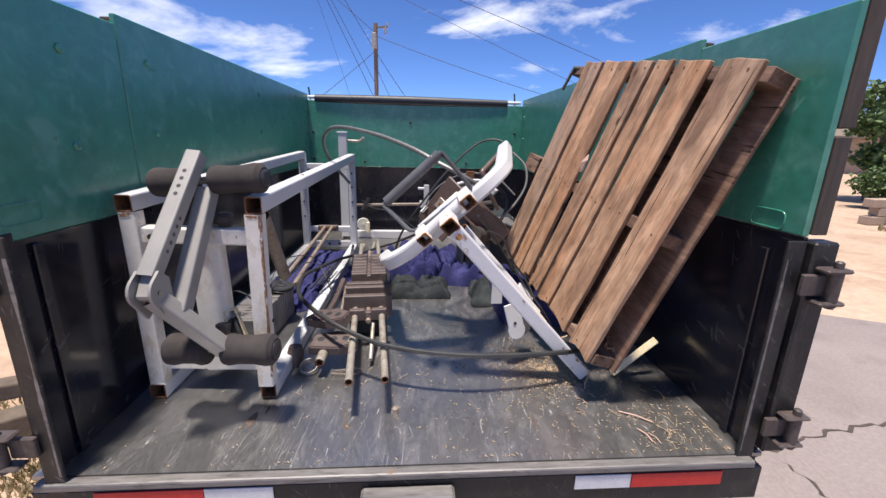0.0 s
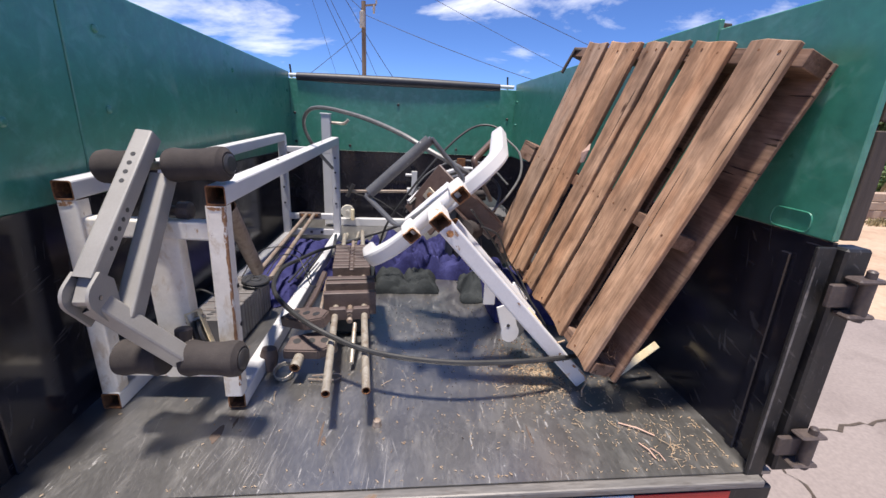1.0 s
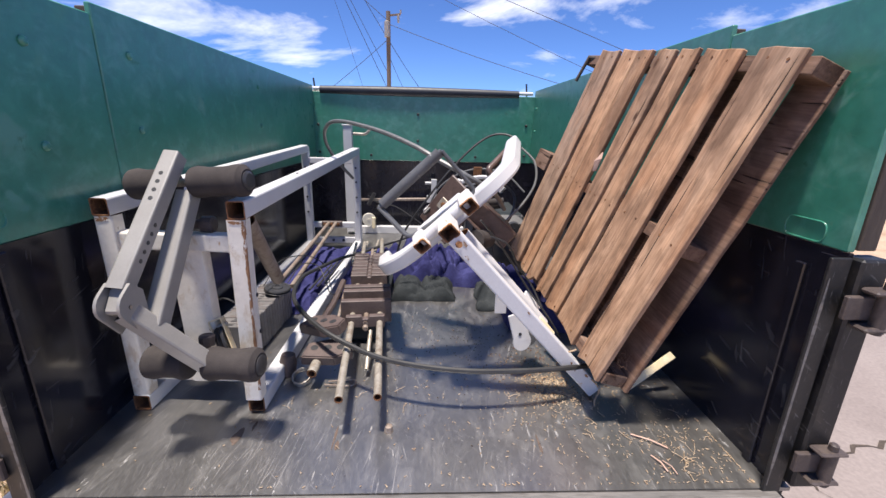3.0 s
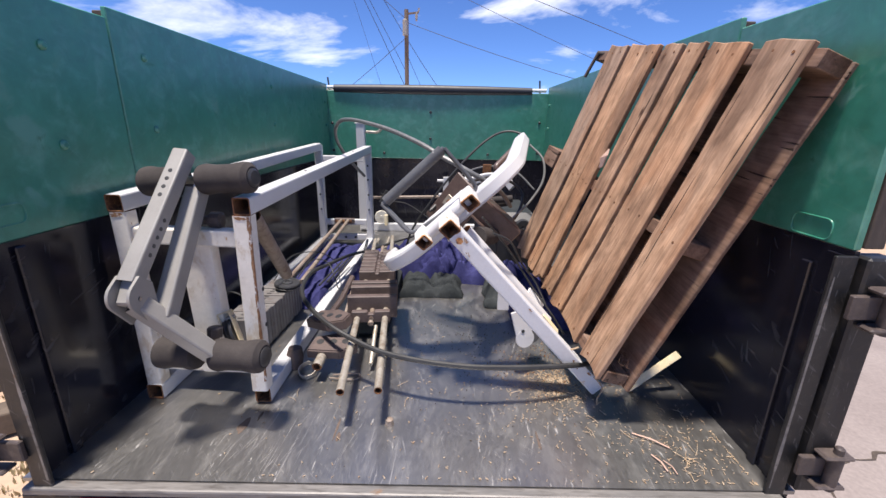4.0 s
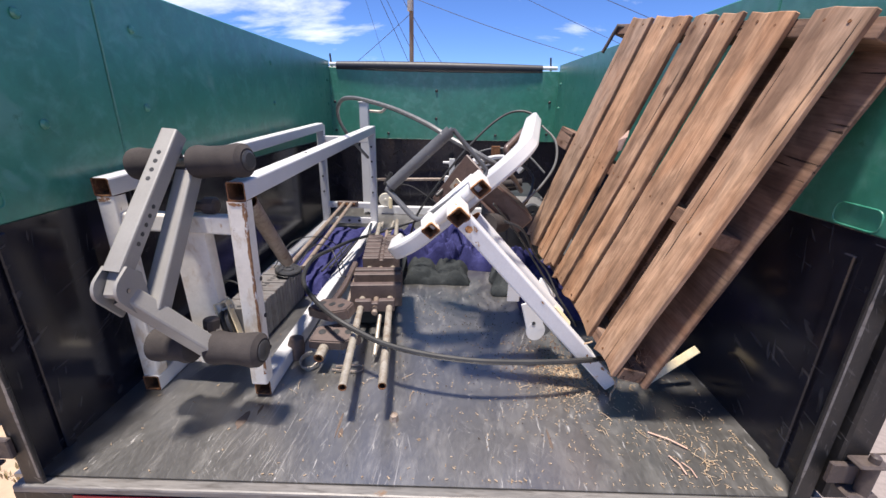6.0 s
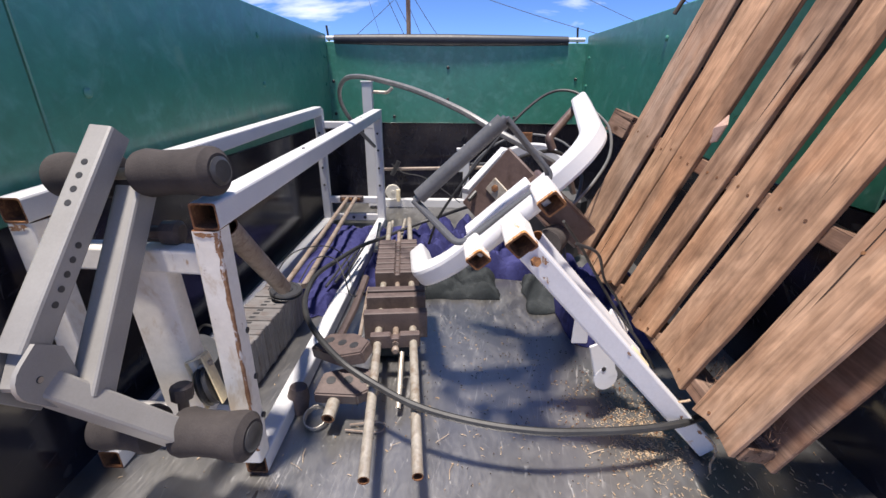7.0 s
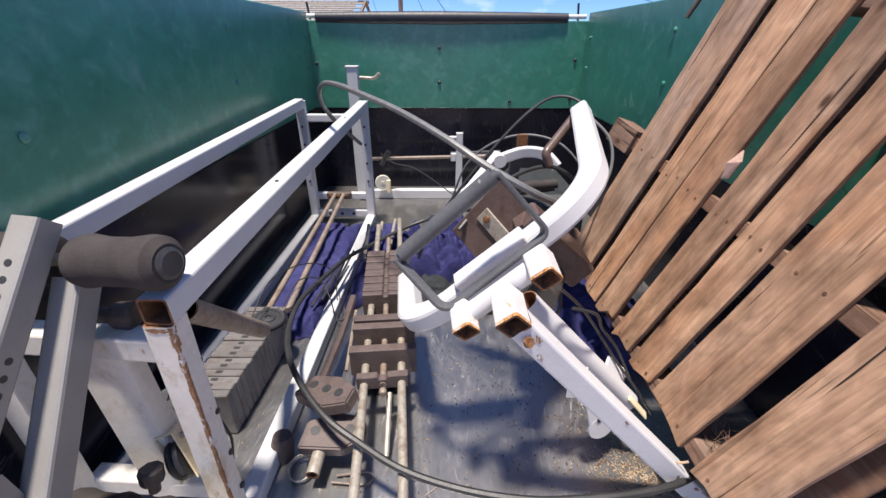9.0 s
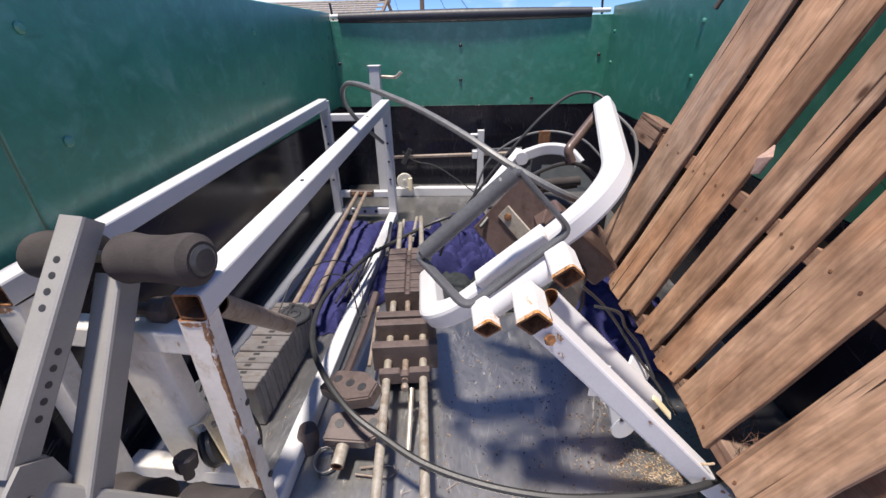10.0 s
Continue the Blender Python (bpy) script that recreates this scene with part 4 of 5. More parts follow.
for y, z in ((4.62, 0.752), (5.35, 0.774), (5.48, 0.778), (6.1, 0.797)):
    turned("bolt_hole", (-0.953 + (y - 4.39) * 0.0236, y, z - 0.003), (0, -0.03, 1), [(-0.004, 0), (-0.004, 0.007), (0.0026, 0.007), (0.0026, 0)], M_CAP, gym, n=10)
for y in (4.95, 5.9):
    turned("bolt_hole", (-0.531 + (y - 4.35) * 0.0065, y, 0.746 + (y - 4.39) * 0.029), (0, -0.03, 1), [(-0.004, 0), (-0.004, 0.006), (0.0014, 0.006), (0.0014, 0)], M_CAP, gym, n=10)
for z in (0.57, 0.43, 0.30, 0.18):
    turned("bolt_hole", (-0.5125, 4.393, z), (1, 0, 0.02), [(-0.006, 0), (-0.006, 0.0075), (-0.001, 0.0075), (-0.001, 0)], M_CAP, gym, n=10)
for x in (-0.60, -0.88):
    turned("bolt_hole", (x, 4.385, 0.603), (0, -1, 0), [(-0.012, 0), (-0.012, 0.010), (0.004, 0.010), (0.004, 0)], M_CAP, gym, n=10)
tube("front_crossbar", [(-0.93, 4.43, 0.603), (-0.565, 4.40, 0.603)], 0.05, 0.055, WR, gym)
tube("front_crossbar", [(-0.93, 4.455, 0.118), (-0.565, 4.435, 0.118)], 0.05, 0.055, WR, gym)
bm = bmesh.new()
sweep(bm, [(-0.728, 4.425, 0.576), (-0.725, 4.445, 0.092)], rect(0.108, 0.05), up=(0, 1, 0))
part("centre_post", bm, WR, gym, "wide flat white centre post", smooth=True)



def rust_run(x0, y0, z0, z1, w, seed, parent, sx=1):
    """Rust that has run down the corner of a square post: a ragged strip wrapped round the corner at (x0, y0)."""
    bm, r, prev, n = bmesh.new(), random.Random(seed), None, 60
    for i in range(n + 1):
        z = z1 + (z0 - z1) * i / n
        x, y = x0 + 0.0176 * (z - 0.06), y0 - 0.0064 * (z - 0.06)
        k = w * (0.35 + 1.1 * abs(noise.noise((z * 16, seed * 1.7, 2.0))) + r.uniform(0, 0.35))
        e = w * (0.25 + 0.9 * abs(noise.noise((z * 21, seed * 3.1, 7.0))) + r.uniform(0, 0.3))
        q = [bm.verts.new(p) for p in ((x - sx * (0.003 + k), y - 0.0007, z), (x - sx * 0.0012, y + 0.0008, z), (x + sx * 0.0007, y + 0.003 + e, z))]
        if prev:
            bm.faces.new((prev[0], prev[1], q[1], q[0]))
            bm.faces.new((prev[1], prev[2], q[2], q[1]))
        prev = q
    return part("rust_run", bm, M_RUSTRUN, parent, "brown rust run down the post's corner")


def rust_patch(c, u, v, a, b, seed, parent):
    """A thin ragged rust bloom on a face: c its centre, u and v unit vectors in the face, a and b its half sizes."""
    bm = bmesh.new()
    c, u, v = V(c), V(u), V(v)
    mid = bm.verts.new(c)
    ring = []
    for i in range(28):
        t = 2 * math.pi * i / 28
        k = 0.75 + 0.6 * noise.noise((math.cos(t) * 2.1 + seed * 5, math.sin(t) * 2.1, seed))
        ring.append(bm.verts.new(c + u * (a * k * math.cos(t)) + v * (b * k * math.sin(t))))
    for i in range(28):
        bm.faces.new((mid, ring[i], ring[(i + 1) % 28]))
    return part("rust_patch", bm, M_RUSTRUN, parent, "orange-brown rust bloom")


rust_run(-0.522, 4.3518, 0.10, 0.655, 0.0042, 3, gym)
rust_run(-0.5215, 4.3520, 0.64, 0.684, 0.009, 5, gym)
rust_patch((-0.538, 4.3470, 0.678), (1, 0, 0), (0, 0, 1), 0.026, 0.007, 2, gym)
rust_patch((-0.955, 4.3922, 0.674), (1, 0, 0), (0, 0, 1), 0.024, 0.010, 6, gym)
rust_patch((-0.955, 4.3925, 0.50), (1, 0, 0), (0, 0, 1), 0.012, 0.10, 8, gym)

# grey leg attachment with foam rollers
leg = thing("leg_attachment", (-0.74, 4.25, 0.2), "grey steel leg developer attachment with four black foam rollers", "gym equipment")
GG = [M_GREY, M_CAP]
ARM_A, ARM_B = V(-0.751, 4.140, 0.545), V(-0.711, 4.402, 0.868)
armA = tube("arm", [ARM_A, ARM_B], 0.050, 0.047, GG, leg, up=(1, 0, 0), hollow=0.004, label="square tube arm with adjustment holes")
arm_n = V(0, -0.786, 0.618)
for q in (0.815, 0.75, 0.685, 0.62):
    turned("hole", ARM_A.lerp(ARM_B, q) + arm_n * 0.0252, arm_n, [(-0.003, 0), (-0.003, 0.0062), (0.0006, 0.0062), (0.0006, 0)], M_CAP, armA, n=12)
for q in (0.45, 0.386, 0.323, 0.260, 0.195):
    turned("hole", ARM_A.lerp(ARM_B, q) + V(0.0237, 0, 0), (1, 0, 0), [(-0.003, 0), (-0.003, 0.0062), (0.0006, 0.0062), (0.0006, 0)], M_CAP, armA, n=12)
tube("lower_arm", [(-0.744, 4.136, 0.490), (-0.618, 4.240, 0.272)], 0.05, 0.048, GG, leg, up=(1, 0, 0), hollow=0.004)
tube("brace_arm", [(-0.708, 4.185, 0.425), (-0.689, 4.402, 0.755)], 0.055, 0.05, GG, leg, up=(1, 0, 0), hollow=0.004)
for x in (-0.778, -0.722):
    bm = bmesh.new()
    ring = [(4.126 + 0.041 * math.cos(radians(a)), 0.512 + 0.041 * math.sin(radians(a))) for a in range(0, 360, 20)]
    ring += [(4.126 + 0.458 * 0.095 + k * 0.889, 0.512 - 0.889 * 0.095 + k * 0.458) for k in (-0.022, 0.022)]
    ring += [(4.126 + 0.617 * 0.050 + k * 0.786, 0.512 + 0.786 * 0.050 - k * 0.617) for k in (-0.026, 0.026)]
    for y, z in ring:
        for dx in (-0.004, 0.004):
            bm.verts.new((x + dx, y, z))
    bmesh.ops.convex_hull(bm, input=list(bm.verts))
    cheek = part("pivot_cheek", bm, M_GREY, leg, "rounded grey pivot cheek", smooth=True)
    turned("rivet", (x + 0.004, 4.122, 0.508), (1, 0, 0), [(-0.001, 0), (-0.001, 0.006), (0.0012, 0.006), (0.0012, 0)], M_CAP, cheek, n=10)
block("pivot_block", (-0.030, -0.030, -0.024), (0.046, 0.020, 0.024), M_GREY, leg, 0.006, m=basis((-0.750, 4.134, 0.512), (0, 0.5, 0.7), (0, -0.7, 0.5)))
rod("pivot_bolt", [(-0.788, 4.122, 0.508), (-0.716, 4.122, 0.508)], 0.005, M_STEEL, leg)


def roller(c, d, length, r):
    d = V(d).normalized()
    o = turned("foam_roller", c, d, [(0, 0), (0, r * 0.75), (0.006, r * 0.97), (0.02, r * 1.03), (length * 0.3, r * 0.93), (length * 0.6, r * 0.93), (length - 0.03, r * 1.04), (length - 0.012, r * 1.0), (length, r * 0.72), (length, 0)], M_FOAM, leg, "black foam roller", n=28)
    turned("end_cap", V(c) + d * (length - 0.004), d, [(0, 0), (0, r * 0.60), (0.006, r * 0.60), (0.011, r * 0.45), (0.012, 0)], M_CAP, o)


ax = (V(-0.493, 4.375, 0.797) - V(-0.89, 4.452, 0.767)).normalized()
cm = V(-0.69, 4.410, 0.787)
rod("axle", [cm - ax * 0.19, cm + ax * 0.19], 0.012, M_STEEL, leg)
roller(cm + ax * 0.022, ax, 0.178, 0.047)
roller(cm - ax * 0.048, -ax, 0.145, 0.047)
ax = (V(-0.456, 4.245, 0.258) - V(-0.875, 4.295, 0.240)).normalized()
cm = V(-0.630, 4.258, 0.262)
rod("axle", [cm - ax * 0.19, cm + ax * 0.16], 0.012, M_STEEL, leg)
roller(cm + ax * 0.004, ax, 0.168, 0.05)
roller(cm - ax * 0.048, -ax, 0.140, 0.05)
turned("knob", (-0.705, 4.428, 0.655), (1, 0.05, -0.05), [(0, 0), (0, 0.015), (0.030, 0.015), (0.030, 0.027), (0.062, 0.029), (0.068, 0.020), (0.068, 0)], M_HINGE, leg, n=10)
turned("knob", (-0.668, 4.335, 0.248), (0.02, 0.15, 0.95), [(0, 0), (0, 0.012), (0.03, 0.012), (0.03, 0.024), (0.06, 0.025), (0.065, 0.018), (0.065, 0)], M_HINGE, leg, n=8)

# ---------- white bench upright ----------
bench = thing("bench_upright", (0.35, 4.6, 0), "white steel bench upright with rusted tube ends, on its side", "gym equipment")
tube("leg_tube", [(0.122, 4.447, 0.622), (0.668, 4.462, 0.028)], 0.054, 0.056, [M_WHITE_SPOT, M_RUST], bench, up=(0, 1, 0), hollow=0.005, label="long white leg tube with a rusty end")
dl = (V(0.17, 4.458, 0.718) - V(0.018, 4.474, 0.575)).normalized()
rod("cross_pipe", [V(0.016, 4.522, 0.582), V(0.168, 4.512, 0.725)], 0.023, M_WHITE, bench, label="round white cross pipe")
for c, e, k in (((0.018, 4.474, 0.575), (-0.007, 0.066, 0.021), 0.046), ((0.172, 4.459, 0.717), (-0.007, 0.066, 0.021), 0.050), ((0.105, 4.414, 0.637), (-0.004, 0.080, 0.022), 0.054)):
    c, e = V(c), V(e)
    sk = tube("socket", [c + e * 0.1, c + e], k, k, [M_SOCKET, M_RUST], bench, up=dl, hollow=0.005, label="square socket with rusty open end")
    tube("rim", [c, c + e * 0.1], k + 0.001, k + 0.001, [M_RIM, M_RUST], sk, up=dl, hollow=0.005, label="rust-eaten rim of the socket")
    tube("plug", [c + e * 0.80, c + e * 0.86], k - 0.008, k - 0.008, M_RUST, sk, up=dl)
tube("u_frame", fillet([(-0.163, 5.12, 0.325), (-0.122, 4.73, 0.415), (-0.04, 4.70, 0.470), (0.285, 4.73, 0.752), (0.370, 4.82, 0.818), (0.500, 5.42, 0.895)], 0.085, 8), 0.066, 0.062, [M_WHITE, M_RUST], bench, up=(-0.6, 0, 0.75), label="bent U-shaped white frame tube", r=0.012)
rod("round_tube", [(0.16, 4.56, 0.60), (0.50, 4.62, 0.215)], 0.028, [M_WHITE, M_RUST], bench, hollow=0.003)
rod("pivot_rod", fillet([(0.478, 5.435, 0.864), (0.351, 5.301, 0.759), (0.372, 5.30, 0.715)], 0.02), 0.017, M_BROWNPLATE, bench, label="rusty brown pivot rod")
leg_a, leg_b = V(0.122, 4.447, 0.622), V(0.668, 4.462, 0.028)
leg_u = (leg_b - leg_a).normalized()
leg_v = leg_u.cross(V(0, 1, 0)).normalized()
for q, side_k, a, b in ((0.05, 0.012, 0.016, 0.008), (0.10, -0.012, 0.012, 0.006), (0.47, 0.016, 0.010, 0.004), (0.80, 0.010, 0.009, 0.006), (0.84, 0.0, 0.004, 0.003), (0.90, 0.018, 0.014, 0.005)):
    rust_patch(leg_a.lerp(leg_b, q) + V(0, -0.0292, 0) + leg_v * side_k, leg_u, leg_v, a, b, q * 9, bench)
# grey hand loop
hl, ht, hr, hb = V(-0.140, 4.610, 0.682), V(0.081, 4.618, 0.886), V(0.210, 4.625, 0.744), V(-0.028, 4.535, 0.588)
bm = bmesh.new()
sweep(bm, fillet([hl, hb, hr, ht], 0.03, 5), rect(0.011, 0.027, 0.003), up=(0, 1, 0.2))
part("handle_loop", bm, M_DGREY, bench, "grey flat bar handle loop", smooth=True)
tube("handle_loop", [hl, ht], 0.015, 0.030, M_DGREY, bench, up=(0, 1, 0.2), label="upper bar of the grey handle loop")
rod("handle_grip", [hl + (ht - hl) * 0.05, hl + (ht - hl) * 0.97], 0.0195, M_DGREY, bench, label="thick grey rubber grip")
# brown backing plate with a bare bracket
pm = basis((0.0, 5.05, 0.558), V(0.146, -0.070, 0.208), V(0.114, -0.087, -0.111))
block("backing_plate", (0, 0, -0.004), (0.264, 0.185, 0.010), M_BROWNPLATE, bench, 0.004, m=pm, label="brown painted steel plate")
block("bracket", (0.108, 0.035, -0.012), (0.162, 0.160, -0.004), M_STEEL, bench, 0.002, m=pm, label="bare steel bracket on the plate")
turned("bolt", pm @ V(0.136, 0.062, -0.012), pm.to_3x3() @ V(0, 0, -1), [(0, 0.013), (0.006, 0.013), (0.008, 0)], M_RUST, bench, n=6)

# small fittings of the bench upright
def pulley_wheel(c, axis, r, parent, mt=None, label="", width=0.018):
    return turned("pulley_wheel", c, axis, [(-width / 2, 0), (-width / 2, r * 0.25), (-width / 2, r * 0.95), (-width * 0.25, r), (0, r * 0.86), (width * 0.25, r), (width / 2, r * 0.95), (width / 2, r * 0.25), (width * 0.7, r * 0.22), (width * 0.7, 0)], mt or M_YELLOWED, parent, label, n=26)


block("side_tab", (0.295, 4.560, 0.288), (0.340, 4.566, 0.395), M_WHITE, bench, 0.003, m=Matrix.Identity(4))
bm = bmesh.new()
lathe(bm, (0.412, 4.570, 0.166), (0.25, -1, 0.1), [(-0.004, 0), (-0.004, 0.038), (0.004, 0.038), (0.004, 0)], 20)
box(bm, (-0.034, -0.004, 0.0), (0.034, 0.004, 0.125), 0.002, m=Matrix.Translation((0.414, 4.570, 0.162)) @ Euler((radians(-6), radians(-14), radians(14))).to_matrix().to_4x4())
cheek = part("pulley_cheek", bm, M_WHITE, bench, "white rounded pulley side plate")
turned("hole", (0.402, 4.5655, 0.198), (0.25, -1, 0.1), [(-0.002, 0), (-0.002, 0.007), (0.0012, 0.007), (0.0012, 0)], M_CAP, cheek, n=10)
pulley_wheel((0.442, 4.596, 0.170), (0.25, -1, 0.1), 0.036, bench, M_DGREY)
block("gusset", (0.02, -0.03, -0.004), (0.12, 0.05, 0.004), M_WHITE, bench, 0.003, m=basis((0.40, 4.63, 0.33), (0.6, 0.1, -0.6), (0.4, 0.6, 0.5)))
block("pulley_bracket", (0.0, -0.012, -0.02), (0.10, 0.012, -0.014), M_CREAM, bench, 0.002, m=basis((0.47, 4.60, 0.25), (0.6, 0.0, -0.72), (0.3, 0.9, 0.2)), label="rusty cream pulley bracket")
block("pulley_bracket", (0.0, -0.012, 0.014), (0.10, 0.012, 0.020), M_CREAM, bench, 0.002, m=basis((0.47, 4.60, 0.25), (0.6, 0.0, -0.72), (0.3, 0.9, 0.2)))
turned("nut", (0.136, 4.412, 0.602), (0.3, -1, 0.3), [(0, 0), (0, 0.012), (0.008, 0.012), (0.008, 0)], M_RUST, bench, n=6)
# adjusting bar with stepped notches under the hand loop
pm2 = basis((0.02, 4.665, 0.575), dl, (0, 1, 0.3))
bm = bmesh.new()
box(bm, (-0.02, 0.0, -0.012), (0.20, 0.05, 0.012), 0.003, m=pm2)
part("adjusting_bar", bm, M_WHITE_SPOT, bench)
block("channel", (0, 0, -0.045), (0.235, 0.16, 0.045), M_BROWNPLATE, bench, 0.008, m=basis((0.215, 4.785, 0.655), (0.74, 0.12, -0.66), (-0.05, 1, 0.12)), label="brown steel channel box under the frame")
rod("foam_end", [(0.285, 4.80, 0.52), (0.21, 4.62, 0.56)], 0.04, M_FOAM, bench, label="black foam end")
block("lower_plate", (0.0, 0.0, -0.008), (0.14, 0.15, 0.0), M_BROWNPLATE, bench, 0.004, m=basis((0.17, 4.78, 0.64), (0.7, 0, -0.72), (0.3, 0.9, 0.25)), label="brown lower plate")

# white pressing mechanism behind the upright
mech = thing("press_arm", (0.35, 5.75, 0), "white steel press arm linkage with rusty pivot, behind the bench upright", "gym equipment")
tube("link", [(0.03, 5.45, 0.50), (0.235, 5.75, 0.645)], 0.035, 0.03, WW, mech)
tube("link", fillet([(0.24, 5.72, 0.625), (0.36, 5.75, 0.66), (0.46, 5.72, 0.655), (0.51, 5.68, 0.60)], 0.06), 0.035, 0.05, WW, mech)
turned("pivot", (0.24, 5.70, 0.625), (0, -1, 0), [(0, 0), (0, 0.03), (0.02, 0.03), (0.02, 0)], M_WHITE, mech)
tube("base_tube", [(0.30, 5.80, 0.0), (0.33, 5.78, 0.65)], 0.05, 0.05, [M_DGREY, M_RUST], mech, up=(0, 1, 0))
for k in range(2):
    rod("foam_grip", [(0.30 + 0.02 * k, 5.62 + 0.05 * k, 0.52 - 0.04 * k), (0.50, 5.60 + 0.05 * k, 0.545 - 0.03 * k)], 0.022, M_FOAM, mech)
block("rusty_tab", (0.33, 5.79, 0.64), (0.385, 5.80, 0.73), M_RUST, mech, 0.003, m=None)
block("dark_body", (0.33, 5.75, 0.0), (0.72, 6.35, 0.42), M_CAP, mech, 0.05, label="black padded body")
turned("hub", (0.60, 5.74, 0.34), (0, -1, 0), [(0, 0), (0, 0.05), (0.03, 0.045), (0.03, 0.012), (0.02, 0)], M_CAP, mech)

# frame standing at the front wall
rear = thing("weight_post_frame", (-0.3, 6.9, 0), "white steel post frame with a hooked peg by the front panel", "gym equipment")
tube("post", [(-0.655, 6.87, 0.03), (-0.655, 6.87, 0.965)], 0.075, 0.06, WW, rear, up=(0, 1, 0))
block("post_cap", (-0.70, 6.835, 0.965), (-0.612, 6.905, 0.975), M_WHITE, rear, 0.002)
rod("peg", fillet([(-0.62, 6.86, 0.90), (-0.50, 6.84, 0.895), (-0.465, 6.835, 0.93)], 0.03), 0.012, M_STEEL, rear, label="hooked steel peg")
tube("base_tube", [(-0.70, 6.92, 0.035), (0.38, 6.92, 0.035)], 0.06, 0.07, WW, rear)
tube("stub_post", [(0.10, 6.93, 0.07), (0.10, 6.93, 0.51)], 0.05, 0.05, WW, rear, up=(0, 1, 0))
rod("stub_pin", [(0.02, 6.915, 0.478), (0.075, 6.915, 0.478)], 0.012, M_WHITE, rear)
rod("cross_rod", [(-0.615, 6.93, 0.31), (0.32, 6.93, 0.335)], 0.013, M_RODRUST, rear)
tube("cross_plate", [(0.13, 6.95, 0.34), (0.42, 6.95, 0.35)], 0.02, 0.05, M_DGREY, rear)
block("collar", (0.035, 6.90, 0.30), (0.075, 6.955, 0.36), M_WHITE, rear, 0.004)
rod("clamp", [(-0.50, 6.90, 0.27), (-0.44, 6.90, 0.38)], 0.018, M_CAP, rear)
pulley_wheel((-0.495, 6.87, 0.140), (0.2, -1, 0), 0.060, rear, label="ivory plastic pulley wheel")
block("pulley_hanger", (-0.465, 6.86, 0.06), (-0.435, 6.89, 0.16), M_CREAM, rear, 0.004)


def weight_plate_mesh(name, w, t, h, notch):
    """An iron weight: a bevelled slab with a selector hole across its top and two guide holes shown as bosses."""
    bm = bmesh.new()
    outline = [(-w / 2, 0), (-w / 2, h), (w / 2, h), (w / 2, 0)] if not notch else [(-w / 2, 0), (-w / 2, h), (-notch, h), (-notch * 0.7, h - 0.012), (notch * 0.7, h - 0.012), (notch, h), (w / 2, h), (w / 2, 0)]
    a = [bm.verts.new((x, 0, z)) for x, z in outline]
    b = [bm.verts.new((x, t, z)) for x, z in outline]
    bm.faces.new(a)
    bm.faces.new(b)
    for i in range(len(a)):
        j = (i + 1) % len(a)
        bm.faces.new((a[i], a[j], b[j], b[i]))
    bmesh.ops.recalc_face_normals(bm, faces=bm.faces)
    bmesh.ops.bevel(bm, geom=[e for e in bm.edges if e.calc_face_angle(0) > 0.5], offset=0.003, segments=1, affect="EDGES")
    me = bpy.data.meshes.new(name)
    bm.to_mesh(me)
    bm.free()
    return me


# middle stack: brown plates strung on two guide rods
SA, SB = V(-0.176, 4.243, 0.145), V(-0.320, 5.75, 0.165)
sd = (SB - SA).normalized()
stack = thing("weight_stack", (-0.25, 5.0, 0), "brown iron weight plates strung on two steel guide rods", "weights")
me_big = weight_plate_mesh("weight_plate", 0.222, 0.034, 0.105, 0)
me_pack = weight_plate_mesh("weight_plate", 0.188, 0.027, 0.100, 0.012)
me_front = weight_plate_mesh("top_plate", 0.165, 0.026, 0.052, 0.016)
yaw = math.atan2(-sd.x, sd.y)
for k, (y, me) in enumerate([(4.745, me_front), (4.83, me_big), (4.955, me_big), (5.00, me_big), (5.175, me_pack)] + [(5.205 + 0.0295 * i, me_pack) for i in range(12)]):
    c = SA + sd * ((y - SA.y) / sd.y)
    zb = 0.03 if me is me_front else 0.055
    put("weight_plate", me, M_PLATE, stack, m=Matrix.Translation((c.x, c.y, c.z - zb + 0.012 + (0.004 if k % 2 else 0))) @ Euler((radians(random.uniform(-2, 2)), 0, yaw + radians(random.uniform(-1.2, 1.2)))).to_matrix().to_4x4())
side = Vector((sd.y, -sd.x, 0))
for k in (-1, 1):
    rod("guide_rod", [SA + side * 0.06 * k, SB + side * 0.06 * k + sd * (0.30 if k > 0 else 0.22)], 0.0135, [M_STEEL, M_RUST], stack, hollow=0.003, label="steel guide rod")
rod("selector_rod", [SA + sd * 0.50, SB + sd * 0.05], 0.011, M_RODRUST, stack)
turned("selector_knob", SA + sd * 0.49 + V(0, 0, -0.008), -sd, [(0, 0), (0, 0.011), (0.012, 0.013), (0.02, 0.009), (0.02, 0)], M_RODRUST, stack, "dull brown end of the selector rod")
block("stack_foot", (-0.33, 4.86, 0.0), (-0.17, 5.70, 0.098), M_DARKCLOTH, stack, 0.02, label="dark folded padding under the plates")
for k in range(3):
    rod("spare_rod", [(-0.44 + 0.06 * k, 5.66, 0.11), (-0.47 + 0.075 * k, 6.02 + 0.04 * k, 0.15)], 0.010, M_STEEL, stack)

